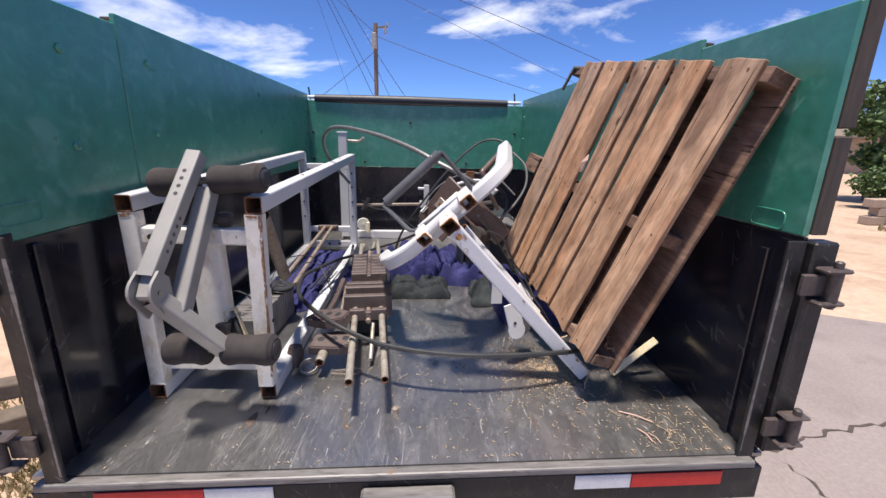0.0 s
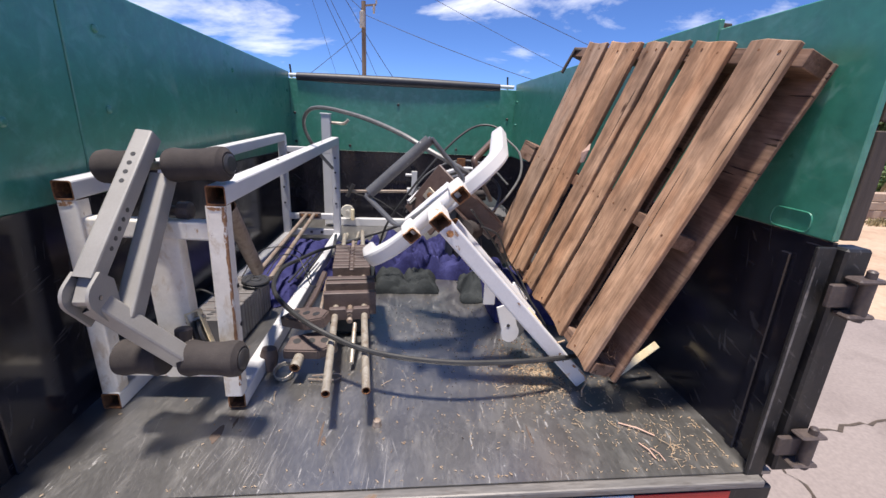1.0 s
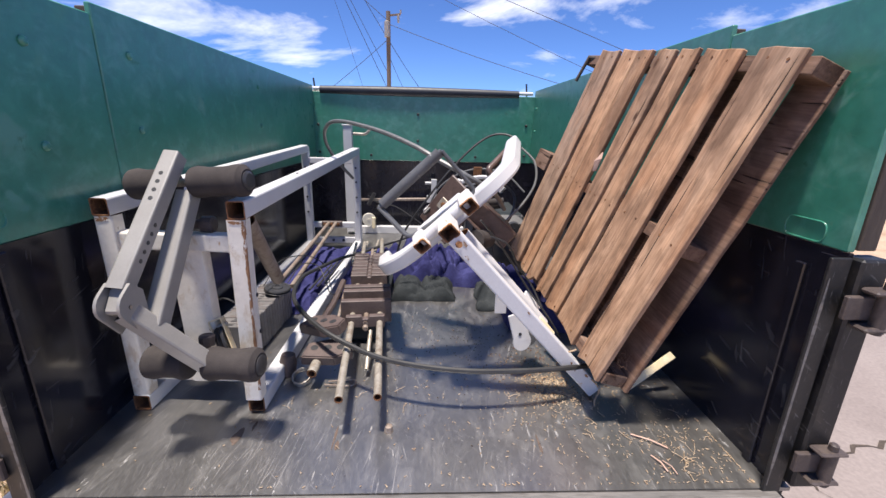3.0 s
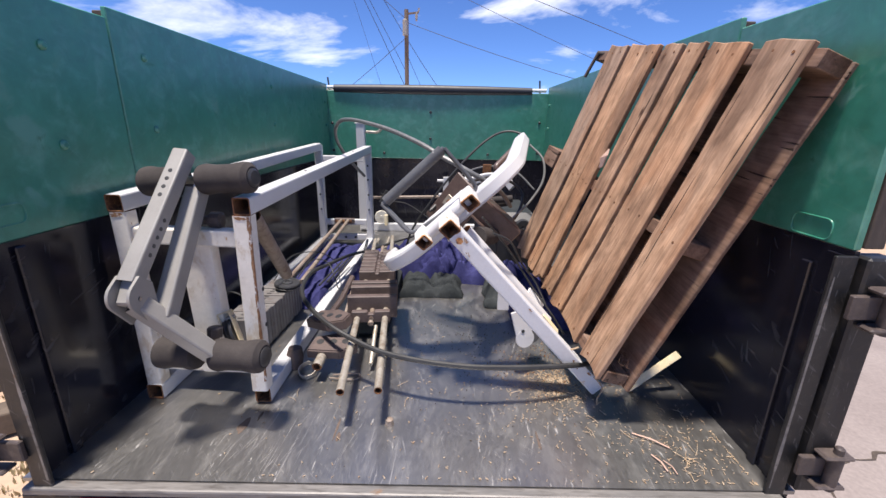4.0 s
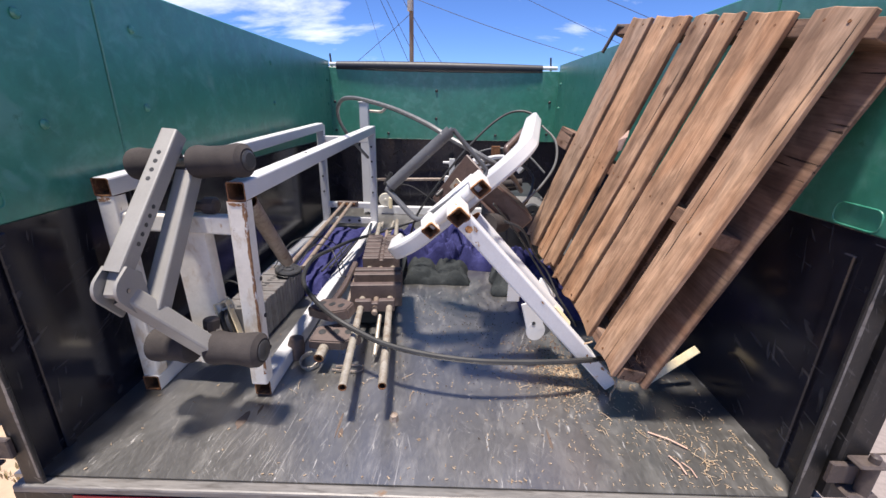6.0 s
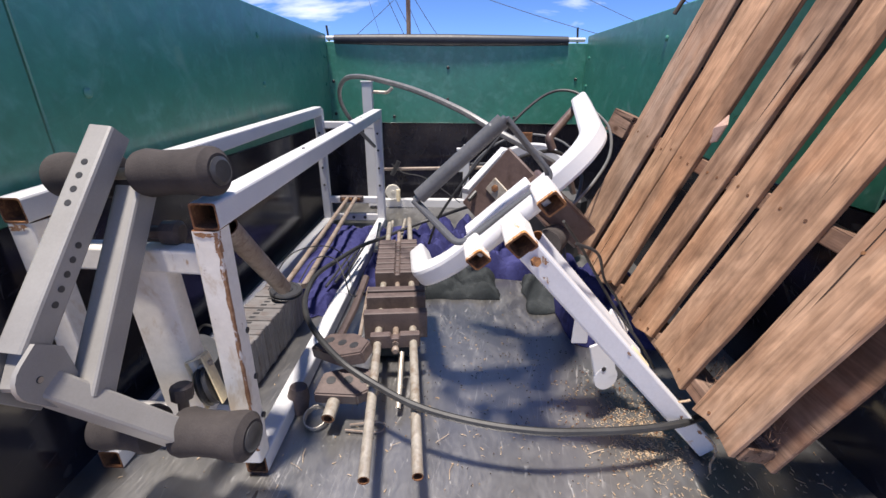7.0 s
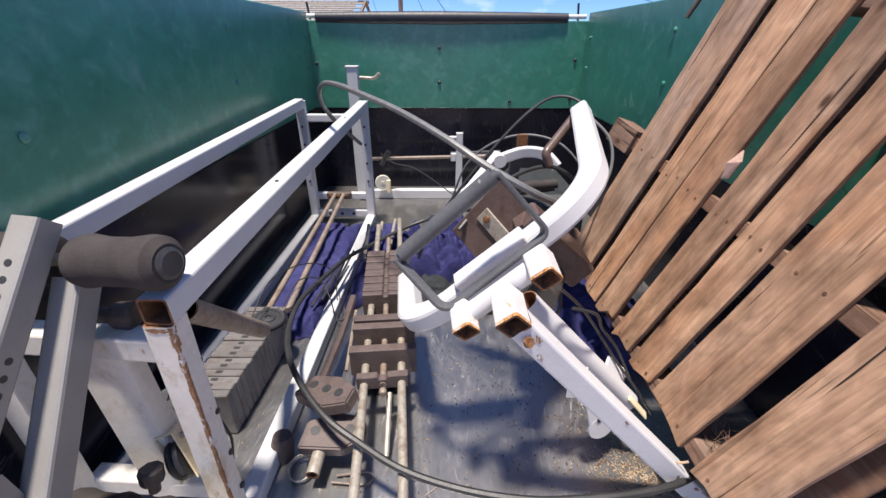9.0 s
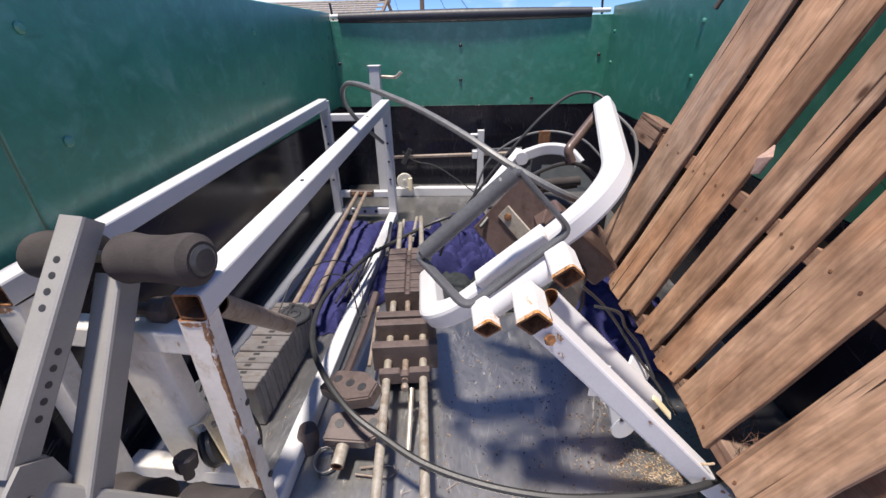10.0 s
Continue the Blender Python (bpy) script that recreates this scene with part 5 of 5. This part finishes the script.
# left stack inside the frame: grey plates lying in a row
lstack = thing("weight_stack", (-0.73, 4.85, 0), "row of grey iron weight plates inside the white frame", "weights")
me_l = weight_plate_mesh("weight_plate", 0.150, 0.0278, 0.165, 0)
bm = bmesh.new()
box(bm, (-0.012, 0.008, 0.1635), (0.010, 0.020, 0.1658), 0.0)
me_slot = bpy.data.meshes.new("slot")
bm.to_mesh(me_slot)
bm.free()
for i in range(16):
    lm = Matrix.Translation((-0.766 + 0.0016 * i, 4.68 + i * 0.0295, 0.003 * math.sin(i * 2.2) + 0.003)) @ Euler((0, 0, radians(random.uniform(-0.8, 0.8)))).to_matrix().to_4x4()
    wp_ = put("weight_plate", me_l, M_STACK, lstack, m=lm)
    put("slot", me_slot, M_CAP, wp_, m=lm)
for a, b in (((-0.655, 5.13, 0.165), (-0.690, 6.40, 0.215)), ((-0.735, 5.14, 0.165), (-0.745, 6.40, 0.215))):
    rod("guide_rod", [a, b], 0.0125, M_RODRUST, lstack, label="rusty brown guide rod")
clamp = block("rod_clamp", (-0.800, 6.370, 0.185), (-0.640, 6.405, 0.228), M_PLATE, lstack, 0.004, label="brown iron clamp across the guide rods")
for x in (-0.775, -0.722, -0.668):
    turned("clamp_nut", (x, 6.370, 0.207), (0, -1, 0), [(0, 0), (0, 0.013), (0.010, 0.013), (0.012, 0.008), (0.012, 0)], M_RUST, clamp, n=6)
for x in (-0.80, -0.72, -0.64):
    turned("bolt_hole", (x, 6.409, 0.066), (0, -1, 0), [(0, 0), (0, 0.011), (0.003, 0.011), (0.003, 0)], M_CAP, gym, n=10)
tagged(turned("pulley", (-0.690, 5.03, 0.182), (0.1, -0.05, 1), [(0, 0), (0, 0.058), (0.006, 0.062), (0.011, 0.054), (0.016, 0.062), (0.022, 0.058), (0.022, 0.046), (0.019, 0.044), (0.019, 0.026), (0.024, 0.024), (0.026, 0.012), (0.020, 0.010), (0.020, 0)], M_CAP, None), "black plastic pulley lying on the weight plates", "pulley")

# lever tube, pulley in its bracket and loose knobs in the frame
tagged(rod("seat_tube", [(-0.535, 4.425, 0.672), (-0.592, 4.79, 0.335)], 0.025, [M_RODRUST, M_RUST], None, hollow=0.003, n=18), "dirty brown steel tube wedged through the white frame", "tube")
pb = thing("cable_pulley", (-0.64, 4.43, 0.08), "black cable pulley in a cream steel bracket, resting on the frame", "pulley")
pu = V(0.34, -0.20, -0.9)
pmx = basis((-0.676, 4.43, 0.318), pu, V(0.9, 0.30, 0.27).cross(pu))
for s in (-1, 1):
    bm = bmesh.new()
    box(bm, (-0.005, -0.026, s * 0.019 - 0.002), (0.125, 0.026, s * 0.019 + 0.002), 0.002, m=pmx)
    part("cheek", bm, M_CREAM, pb)
block("bridge", (-0.008, -0.026, -0.019), (-0.003, 0.026, 0.019), M_CREAM, pb, 0.001, m=pmx)
turned("wheel", pmx @ V(0.072, 0.0, 0), pmx.to_3x3() @ V(0, 0, 1), [(-0.014, 0), (-0.014, 0.048), (-0.006, 0.052), (0, 0.044), (0.006, 0.052), (0.014, 0.048), (0.014, 0)], M_CAP, pb)
bolt = turned("axle_bolt", pmx @ V(0.02, 0.0, -0.028), pmx.to_3x3() @ V(0, 0, 1), [(0, 0), (0, 0.008), (0.056, 0.008), (0.056, 0)], M_STEEL, pb, n=8)
wp = thing("cable_pulley", (-0.80, 4.62, 0.06), "grey cable pulley with white cheeks lying behind the post", "pulley")
pulley_wheel((-0.80, 4.62, 0.20), (0.7, -0.3, 0.6), 0.055, wp, M_DGREY)
turned("cheek", (-0.805, 4.63, 0.195), (0.7, -0.3, 0.6), [(-0.016, 0), (-0.016, 0.05), (-0.013, 0.05), (-0.013, 0)], M_WHITE, wp)
rod("stem", [(-0.80, 4.62, 0.15), (-0.80, 4.63, 0.0)], 0.02, M_DGREY, wp)


def cast_bracket(base, m, label):
    t = thing("cast_bracket", base, label, "bracket")
    bm = bmesh.new()
    out = [(-0.10, -0.035), (-0.075, 0.045), (0.02, 0.06), (0.095, 0.03), (0.10, -0.03), (0.03, -0.06)]
    lo = [bm.verts.new(m @ V(x, y, -0.022)) for x, y in out]
    hi = [bm.verts.new(m @ V(x * 0.97, y * 0.97, 0.022)) for x, y in out]
    bm.faces.new(lo)
    bm.faces.new(hi)
    for i in range(6):
        j = (i + 1) % 6
        bm.faces.new((lo[i], lo[j], hi[j], hi[i]))
    bmesh.ops.recalc_face_normals(bm, faces=bm.faces)
    bmesh.ops.bevel(bm, geom=list(bm.edges), offset=0.005, segments=2, affect="EDGES")
    b = part("body", bm, M_PLATE, t)
    for x in (-0.048, 0.004, 0.052):
        turned("hole", m @ V(x, 0.004 - x * 0.1, 0.0205), m.to_3x3() @ V(0, 0, 1), [(0, 0), (0, 0.0145), (0.0025, 0.0145), (0.0025, 0.0)], M_CAP, b, n=16)
    return t


cast_bracket((-0.39, 4.66, 0.1), basis((-0.385, 4.685, 0.172), (0.92, -0.38, 0.16), (0.35, 0.9, 0.1)), "brown cast iron bracket with three holes")
cast_bracket((-0.38, 4.58, 0.0), basis((-0.355, 4.60, 0.098), (0.95, 0.15, 0.02), (-0.15, 0.95, 0.2)), "brown cast iron bracket under another")
tagged(rod("steel_bush", [(-0.385, 4.60, 0.085), (-0.39, 4.49, 0.072)], 0.019, [M_STEEL, M_RUST], None, hollow=0.006), "short steel bush beside the brackets", "bush")
tagged(rod("steel_bush", [(-0.285, 4.66, 0.115), (-0.283, 4.575, 0.105)], 0.014, [M_STEEL, M_CAP], None, hollow=0.005), "small steel bush beside the guide rods", "bush")
bm = bmesh.new()
sweep(bm, [(-0.445 + 0.034 * math.cos(a), 4.545 + 0.034 * math.sin(a), 0.022 + 0.012 * math.sin(a)) for a in [radians(i * 18) for i in range(21)]], rect(0.004, 0.022, 0.001))
tagged(part("hose_clamp", bm, M_STEEL, smooth=True), "steel ring clamp on the bed floor", "clamp")
tagged(turned("rubber_foot", (-0.52, 4.60, 0.0), (0.1, 0.1, 1), [(0, 0), (0, 0.032), (0.05, 0.034), (0.085, 0.026), (0.09, 0)], M_PLATE, None), "brown rubber foot on the bed floor", "foot")
tagged(rod("selector_pin", [(-0.203, 4.74, 0.12), (-0.200, 4.575, 0.035)], 0.0085, [M_STEEL, M_CAP], None, hollow=0.004), "steel selector pin leaning on the plates", "pin")
tagged(rod("wire_clip", spline([(-0.34, 4.53, 0.012), (-0.25, 4.54, 0.014), (-0.235, 4.52, 0.012), (-0.26, 4.505, 0.010), (-0.35, 4.51, 0.012)]), 0.003, M_RODRUST, None, n=6), "bent rusty wire clip", "clip")
tagged(rod("flat_bar", [(-0.445, 4.80, 0.10), (-0.43, 5.05, 0.105), (-0.415, 5.25, 0.15)], 0.016, M_PLATE, None, n=8), "brown curved bar between rail and weights", "bar")
tagged(rod("thin_tube", [(-0.37, 4.86, 0.10), (-0.385, 5.15, 0.15)], 0.007, M_RODRUST, None, n=8), "thin bent brown tube beside the weights", "tube")
tagged(turned("wood_chip", (-0.085, 4.27, 0.0), (0, 0, 1), [(0, 0), (0, 0.016), (0.02, 0.013), (0.026, 0)], M_RODRUST, None, n=7), "small orange-brown wood chip", "chip")

# cream angle bracket at the pallet's foot
ang = thing("angle_bracket", (0.89, 4.47, 0), "cream painted steel angle bracket with a slot and rust spots", "bracket")
pa = basis((0.805, 4.47, 0.006), V(0.978, 4.481, 0.149) - V(0.805, 4.47, 0.006), (-0.35, -0.8, 0.45))
b = block("flange", (0, -0.013, -0.003), (0.225, 0.013, 0.003), M_CREAM, ang, 0.002, m=pa)
block("web", (0, 0.0132, -0.026), (0.225, 0.0172, 0.003), M_CREAM, ang, 0.002, m=pa)
block("slot", (0.045, -0.005, 0.003), (0.095, 0.005, 0.0042), M_CAP, b, 0.0, m=pa)
turned("hole", pa @ V(0.198, 0, 0.0028), pa.to_3x3() @ V(0, 0, 1), [(0, 0), (0, 0.007), (0.0014, 0.007), (0.0014, 0)], M_RUST, b, n=10)


# ---------- blankets ----------
def heap(name, centre, size, height, seed, mt, nx=64, ny=64, folds=9.0, rim=0.12, angle=0.0):
    """A crumpled cloth: a fine sheet with folds, closed below."""
    bm = bmesh.new()
    top, low = {}, {}
    ca, sa = math.cos(angle), math.sin(angle)
    for i in range(nx + 1):
        for j in range(ny + 1):
            a, b = i / nx * 2 - 1, j / ny * 2 - 1
            wob = 1 + 0.16 * noise.noise((a * 1.7 + seed, b * 1.7, seed * 0.3))
            x, y = a * size[0] / 2 * wob, b * size[1] / 2 * wob
            e = min(1.0, min(1 - abs(a), 1 - abs(b)) / rim)
            fold = abs(noise.noise((x * folds * 0.5 + seed, y * folds * 0.32, 1.3))) + 0.5 * abs(noise.noise((x * folds + y * 3, y * folds * 0.8 + seed, 4.1)))
            fine = 0.22 * noise.noise((x * 38, y * 38, seed))
            z = 0.006 + e ** 0.5 * height * (0.22 + 1.0 * fold + 0.12 * fine)
            px, py = centre[0] + x * ca - y * sa, centre[1] + x * sa + y * ca
            top[i, j] = bm.verts.new((px + 0.02 * noise.noise((x * 9, y * 9, 8)), py, z))
            low[i, j] = bm.verts.new((px, py, 0.001))
    for i in range(nx):
        for j in range(ny):
            bm.faces.new((top[i, j], top[i + 1, j], top[i + 1, j + 1], top[i, j + 1]))
    ring = [(i, 0) for i in range(nx)] + [(nx, j) for j in range(ny)] + [(i, ny) for i in range(nx, 0, -1)] + [(0, j) for j in range(ny, 0, -1)]
    for p, q in zip(ring, ring[1:] + ring[:1]):
        bm.faces.new((top[p], low[p], low[q], top[q]))
    for i in range(nx + 1):
        for j in range(ny + 1):
            if not low[i, j].link_faces:
                bm.verts.remove(low[i, j])
    return part(name, bm, mt, smooth=True)


tagged(heap("moving_blanket", (-0.715, 5.74, 0), (0.29, 1.20), 0.075, 2.0, M_BLUE), "crumpled blue moving blanket spread under the white frame", "blanket")
tagged(heap("moving_blanket", (-0.40, 5.86, 0), (0.19, 0.95), 0.085, 9.0, M_BLUE), "crumpled blue moving blanket between the frame and the weights", "blanket")
tagged(heap("moving_blanket", (0.10, 5.86, 0), (0.78, 0.62), 0.20, 7.0, M_BLUE, folds=15), "heaped blue moving blanket behind the weights", "blanket")
tagged(heap("moving_blanket", (0.62, 5.28, 0), (0.34, 0.62), 0.24, 5.0, M_BLUE), "folded blue moving blanket beside the pallet", "blanket")
tagged(heap("dark_blanket", (0.02, 5.46, 0), (0.36, 0.26), 0.10, 3.0, M_DARKCLOTH, rim=0.3, folds=16), "charcoal padded cloth bundled on the bed floor", "blanket")
tagged(heap("padding", (0.46, 5.36, 0), (0.26, 0.30), 0.13, 12.0, M_DARKCLOTH, rim=0.35, folds=16), "dark padding bundled under the bench upright", "blanket")


# ---------- cables ----------
def cable(pts, r, mt, label, name="cable", n=8):
    return tagged(rod(name, spline(pts, 8), r, mt, None, n=n), label, "cable", "loose gym cables")


cable([(0.640, 4.46, 0.125), (0.55, 4.415, 0.145), (0.43, 4.385, 0.155), (0.30, 4.370, 0.160), (0.17, 4.365, 0.165), (0.02, 4.385, 0.170), (-0.13, 4.432, 0.176), (-0.253, 4.500, 0.190), (-0.357, 4.565, 0.214), (-0.466, 4.69, 0.226),
       (-0.545, 4.83, 0.224), (-0.582, 4.97, 0.226), (-0.586, 5.12, 0.228), (-0.560, 5.30, 0.205), (-0.50, 5.55, 0.18), (-0.40, 5.75, 0.16), (-0.25, 5.93, 0.17), (-0.10, 5.98, 0.21), (0.06, 5.88, 0.30), (0.16, 5.72, 0.36)], 0.0098, M_CABLE, "thick black rubber-coated cable looped across the bed")
cable([(-0.50, 6.15, 0.60), (-0.575, 5.98, 0.74), (-0.60, 5.83, 0.85), (-0.585, 5.73, 0.925), (-0.52, 5.58, 0.975), (-0.425, 5.42, 0.985), (-0.30, 5.25, 0.968), (-0.16, 5.10, 0.935), (-0.02, 4.95, 0.885), (0.08, 4.87, 0.835), (0.20, 4.83, 0.775), (0.32, 4.90, 0.70), (0.40, 5.05, 0.60)], 0.0105, M_CABLE_GREY, "grey coated steel cable arching over the frame")
cable([(-0.14, 5.42, 0.25), (-0.09, 5.38, 0.40), (0.02, 5.37, 0.57), (0.16, 5.40, 0.745), (0.30, 5.45, 0.88), (0.41, 5.50, 0.935), (0.50, 5.47, 0.925), (0.53, 5.40, 0.86)], 0.006, M_CABLE, "thin black cable looped over the bench upright")
cable([(0.02, 5.95, 0.34), (0.10, 5.92, 0.55), (0.24, 5.90, 0.67), (0.40, 5.88, 0.71), (0.55, 5.82, 0.68), (0.66, 5.75, 0.58)], 0.006, M_CABLE_GREY, "thin grey cable arching behind the bench upright")
cable([(0.545, 5.42, 0.87), (0.605, 5.35, 0.80), (0.60, 5.28, 0.70), (0.53, 5.22, 0.60), (0.42, 5.12, 0.52), (0.33, 5.0, 0.46)], 0.006, M_CABLE_GREY, "thin grey cable hanging beside the pallet")
cable([(0.02, 5.0, 0.58), (0.12, 5.1, 0.66), (0.26, 5.25, 0.70), (0.40, 5.32, 0.70), (0.50, 5.30, 0.62), (0.44, 5.15, 0.52), (0.30, 4.98, 0.50)], 0.008, M_CABLE, "black cable coiled through the bench upright")
cable([(0.22, 4.52, 0.66), (0.30, 4.60, 0.56), (0.37, 4.66, 0.46), (0.45, 4.66, 0.34), (0.52, 4.63, 0.25), (0.58, 4.62, 0.16)], 0.004, M_CABLE, "thin black cable along the white leg")
cable([(0.26, 4.53, 0.60), (0.33, 4.56, 0.56), (0.40, 4.66, 0.44), (0.46, 4.68, 0.36), (0.50, 4.64, 0.28)], 0.004, M_CABLE, "thin black cable along the white leg")
cable([(0.24, 5.0, 0.66), (0.29, 4.84, 0.56), (0.31, 4.76, 0.45), (0.28, 4.80, 0.34)], 0.005, M_CABLE, "thin black cable hanging from the plate")
cable([(-0.66, 5.1, 0.20), (-0.62, 5.2, 0.26), (-0.55, 5.25, 0.24), (-0.50, 5.2, 0.18), (-0.45, 5.1, 0.14), (-0.40, 5.15, 0.13)], 0.0028, M_CABLE, "thin wire curled over the frame rail", n=6)
cable([(-0.72, 4.95, 0.24), (-0.70, 5.15, 0.30), (-0.62, 5.35, 0.26), (-0.55, 5.45, 0.16), (-0.50, 5.3, 0.10)], 0.0028, M_CABLE, "thin wire curled over the weights", n=6)
cable([(-0.80, 4.60, 0.24), (-0.70, 4.52, 0.36), (-0.62, 4.50, 0.33), (-0.585, 4.50, 0.22), (-0.60, 4.50, 0.12)], 0.0035, M_CABLE, "thin black wire behind the front post", n=6)
cable([(-0.50, 6.9, 0.36), (-0.40, 6.85, 0.30), (-0.25, 6.8, 0.28), (-0.1, 6.75, 0.2), (0.05, 6.7, 0.1)], 0.004, M_CABLE, "thin cable hanging by the front panel", n=6)
for k in range(3):
    tagged(rod("thin_bar", [(-0.60 + 0.03 * k, 5.25 + 0.05 * k, 0.10), (-0.56 + 0.025 * k, 5.62 + 0.06 * k, 0.12)], 0.006, M_CAP, None, n=8), "thin dark bar lying on the blue blanket", "bar")
bm = bmesh.new()
sweep(bm, spline([PM @ V(0.03, 0.16, 0.004), PM @ V(-0.02, 0.17, 0.02), V(0.672, 4.43, 0.06), V(0.655, 4.40, 0.02), V(0.65, 4.385, 0.004)]), circ(0.003, 6))
tagged(part("twine", bm, M_CHAFF, smooth=True), "frayed piece of twine hanging from the pallet", "twine")

# ---------- chaff, straw and crumbs ----------
rc = random.Random(21)


def chips(name, count, place, length, width, mt, lift=0.0015):
    bm = bmesh.new()
    for _ in range(count):
        x, y = place(rc)
        a = rc.uniform(0, math.pi)
        l, w = length * rc.uniform(0.4, 1.5), width * rc.uniform(0.5, 1.4)
        d = Vector((math.cos(a), math.sin(a), rc.uniform(-0.05, 0.25))) * l / 2
        e = Vector((-math.sin(a), math.cos(a), 0)) * w / 2
        c = Vector((x, y, lift + abs(d.z) + w * 0.4))
        up = Vector((0, 0, w * 0.6))
        v = [bm.verts.new(p) for p in (c - d - e, c - d + e, c + d + e * 0.5, c + d - e * 0.5, c - d * 0.6 + up, c + d * 0.7 + up)]
        for f in ((0, 3, 2, 1), (0, 1, 4), (1, 2, 5, 4), (2, 3, 5), (3, 0, 4, 5)):
            bm.faces.new([v[k] for k in f])
    return part(name, bm, mt)


def near(cx, cy, sx, sy):
    return lambda r: (max(-0.9, min(0.985, r.gauss(cx, sx))), max(4.05, min(6.2, r.gauss(cy, sy))))


for nm, cnt, pl, ln, wd, mt, lb in (
        ("chaff", 560, near(0.50, 4.58, 0.12, 0.12), 0.0065, 0.0026, M_CHAFF, "straw-coloured wood chaff scattered under the bench upright"),
        ("chaff", 900, near(0.53, 4.50, 0.06, 0.055), 0.0062, 0.0028, M_CHAFF, "heap of straw-coloured chaff beside the bench leg"),
        ("chaff", 400, near(0.62, 4.34, 0.20, 0.14), 0.0065, 0.0026, M_CHAFF, "straw-coloured wood chaff scattered on the bed floor"),
        ("chaff", 200, near(0.85, 4.16, 0.12, 0.09), 0.008, 0.0026, M_CHAFF, "straw-coloured wood chaff near the rear sill"),
        ("dirt_crumbs", 420, near(0.25, 4.80, 0.25, 0.25), 0.005, 0.0035, M_DIRT_CRUMB, "dark dirt crumbs on the bed floor"),
        ("dirt_crumbs", 220, near(0.56, 4.62, 0.12, 0.12), 0.006, 0.004, M_RUST, "rust flakes under the bench upright"),
        ("chaff", 350, near(0.0, 4.5, 0.5, 0.4), 0.008, 0.003, M_CHAFF, "sparse chaff over the bed floor")):
    tagged(chips(nm, cnt, pl, ln, wd, mt), lb, "debris", kind="stuff")
straws = bmesh.new()
for k in range(46):
    if k < 16:
        x, y, l = rc.gauss(0.865, 0.045), min(4.22, rc.gauss(4.125, 0.03)), rc.uniform(0.015, 0.06)
    elif k < 26:
        x, y, l = rc.uniform(0.55, 0.95), rc.uniform(4.22, 4.45), rc.uniform(0.02, 0.06)
    else:
        x, y, l = rc.uniform(-0.55, 0.9), rc.uniform(4.1, 4.7), rc.uniform(0.015, 0.05)
    a = rc.uniform(0.2, 2.9)
    d = Vector((math.cos(a), math.sin(a), 0)) * l
    p = Vector((x, y, 0.003))
    sweep(straws, [p - d / 2, p + Vector((rc.uniform(-0.008, 0.008), rc.uniform(-0.008, 0.008), 0.005)), p + d / 2 + Vector((0, 0, rc.uniform(0, 0.010)))], circ(rc.uniform(0.0005, 0.0011), 5))
tagged(part("straw", straws, M_CHAFF), "loose pale straw and fibres near the rear sill", "debris", kind="stuff")
for a, b, w in (((0.715, 4.242, 0.005), (0.805, 4.178, 0.006), 0.0055), ((0.735, 4.150, 0.005), (0.752, 4.085, 0.006), 0.0045), ((0.760, 4.128, 0.005), (0.775, 4.075, 0.006), 0.0028)):
    tagged(tube("splinter", [a, V(a).lerp(V(b), 0.5) + V(0.004, 0, 0.004), b], w, 0.003, M_SCRAP, None, r=0.001), "pale wood splinter near the rear sill", "splinter")
# brown floor marks; the two before the front post paint in its reflected rust
for x, y, l, w in ((-0.255, 4.245, 0.07, 0.006), (-0.242, 4.205, 0.03, 0.010), (-0.565, 4.255, 0.05, 0.020), (0.40, 4.20, 0.06, 0.006), (-0.53, 4.30, 0.03, 0.006)):
    bm = bmesh.new()
    bm.faces.new([bm.verts.new((x + w * (0.7 + 0.5 * noise.noise((t, x * 9, 1.0))) * math.cos(t), y + l * (0.7 + 0.5 * noise.noise((t, y * 9, 4.0))) * math.sin(t), 0.0008)) for t in [2 * math.pi * q / 18 for q in range(18)]])
    part("rust_stain", bm, M_FLOORMARK, bed, "thin brown mark on the bed floor, in part reflected rust")
nest = bmesh.new()
for k in range(330):
    q = rc.random()
    if q < 0.55:
        p = PM @ V(rc.uniform(0.02, 0.13), rc.uniform(0.0, 0.24), rc.uniform(-0.098, -0.03))
    else:
        p = PM @ V(rc.uniform(0.03, 1.0), rc.uniform(0.26, 1.0), rc.uniform(-0.099, -0.075))
    d = Vector((rc.uniform(-1, 1), rc.uniform(-1, 1), rc.uniform(-1, 1))).normalized() * rc.uniform(0.006, 0.020)
    sweep(nest, [p - d, p + Vector((rc.uniform(-0.006, 0.006),) * 3), p + d], circ(0.0006, 4))
tagged(part("nest_straw", nest, M_WOOD_DARK), "old straw and debris caught between the pallet boards", "debris", kind="stuff")
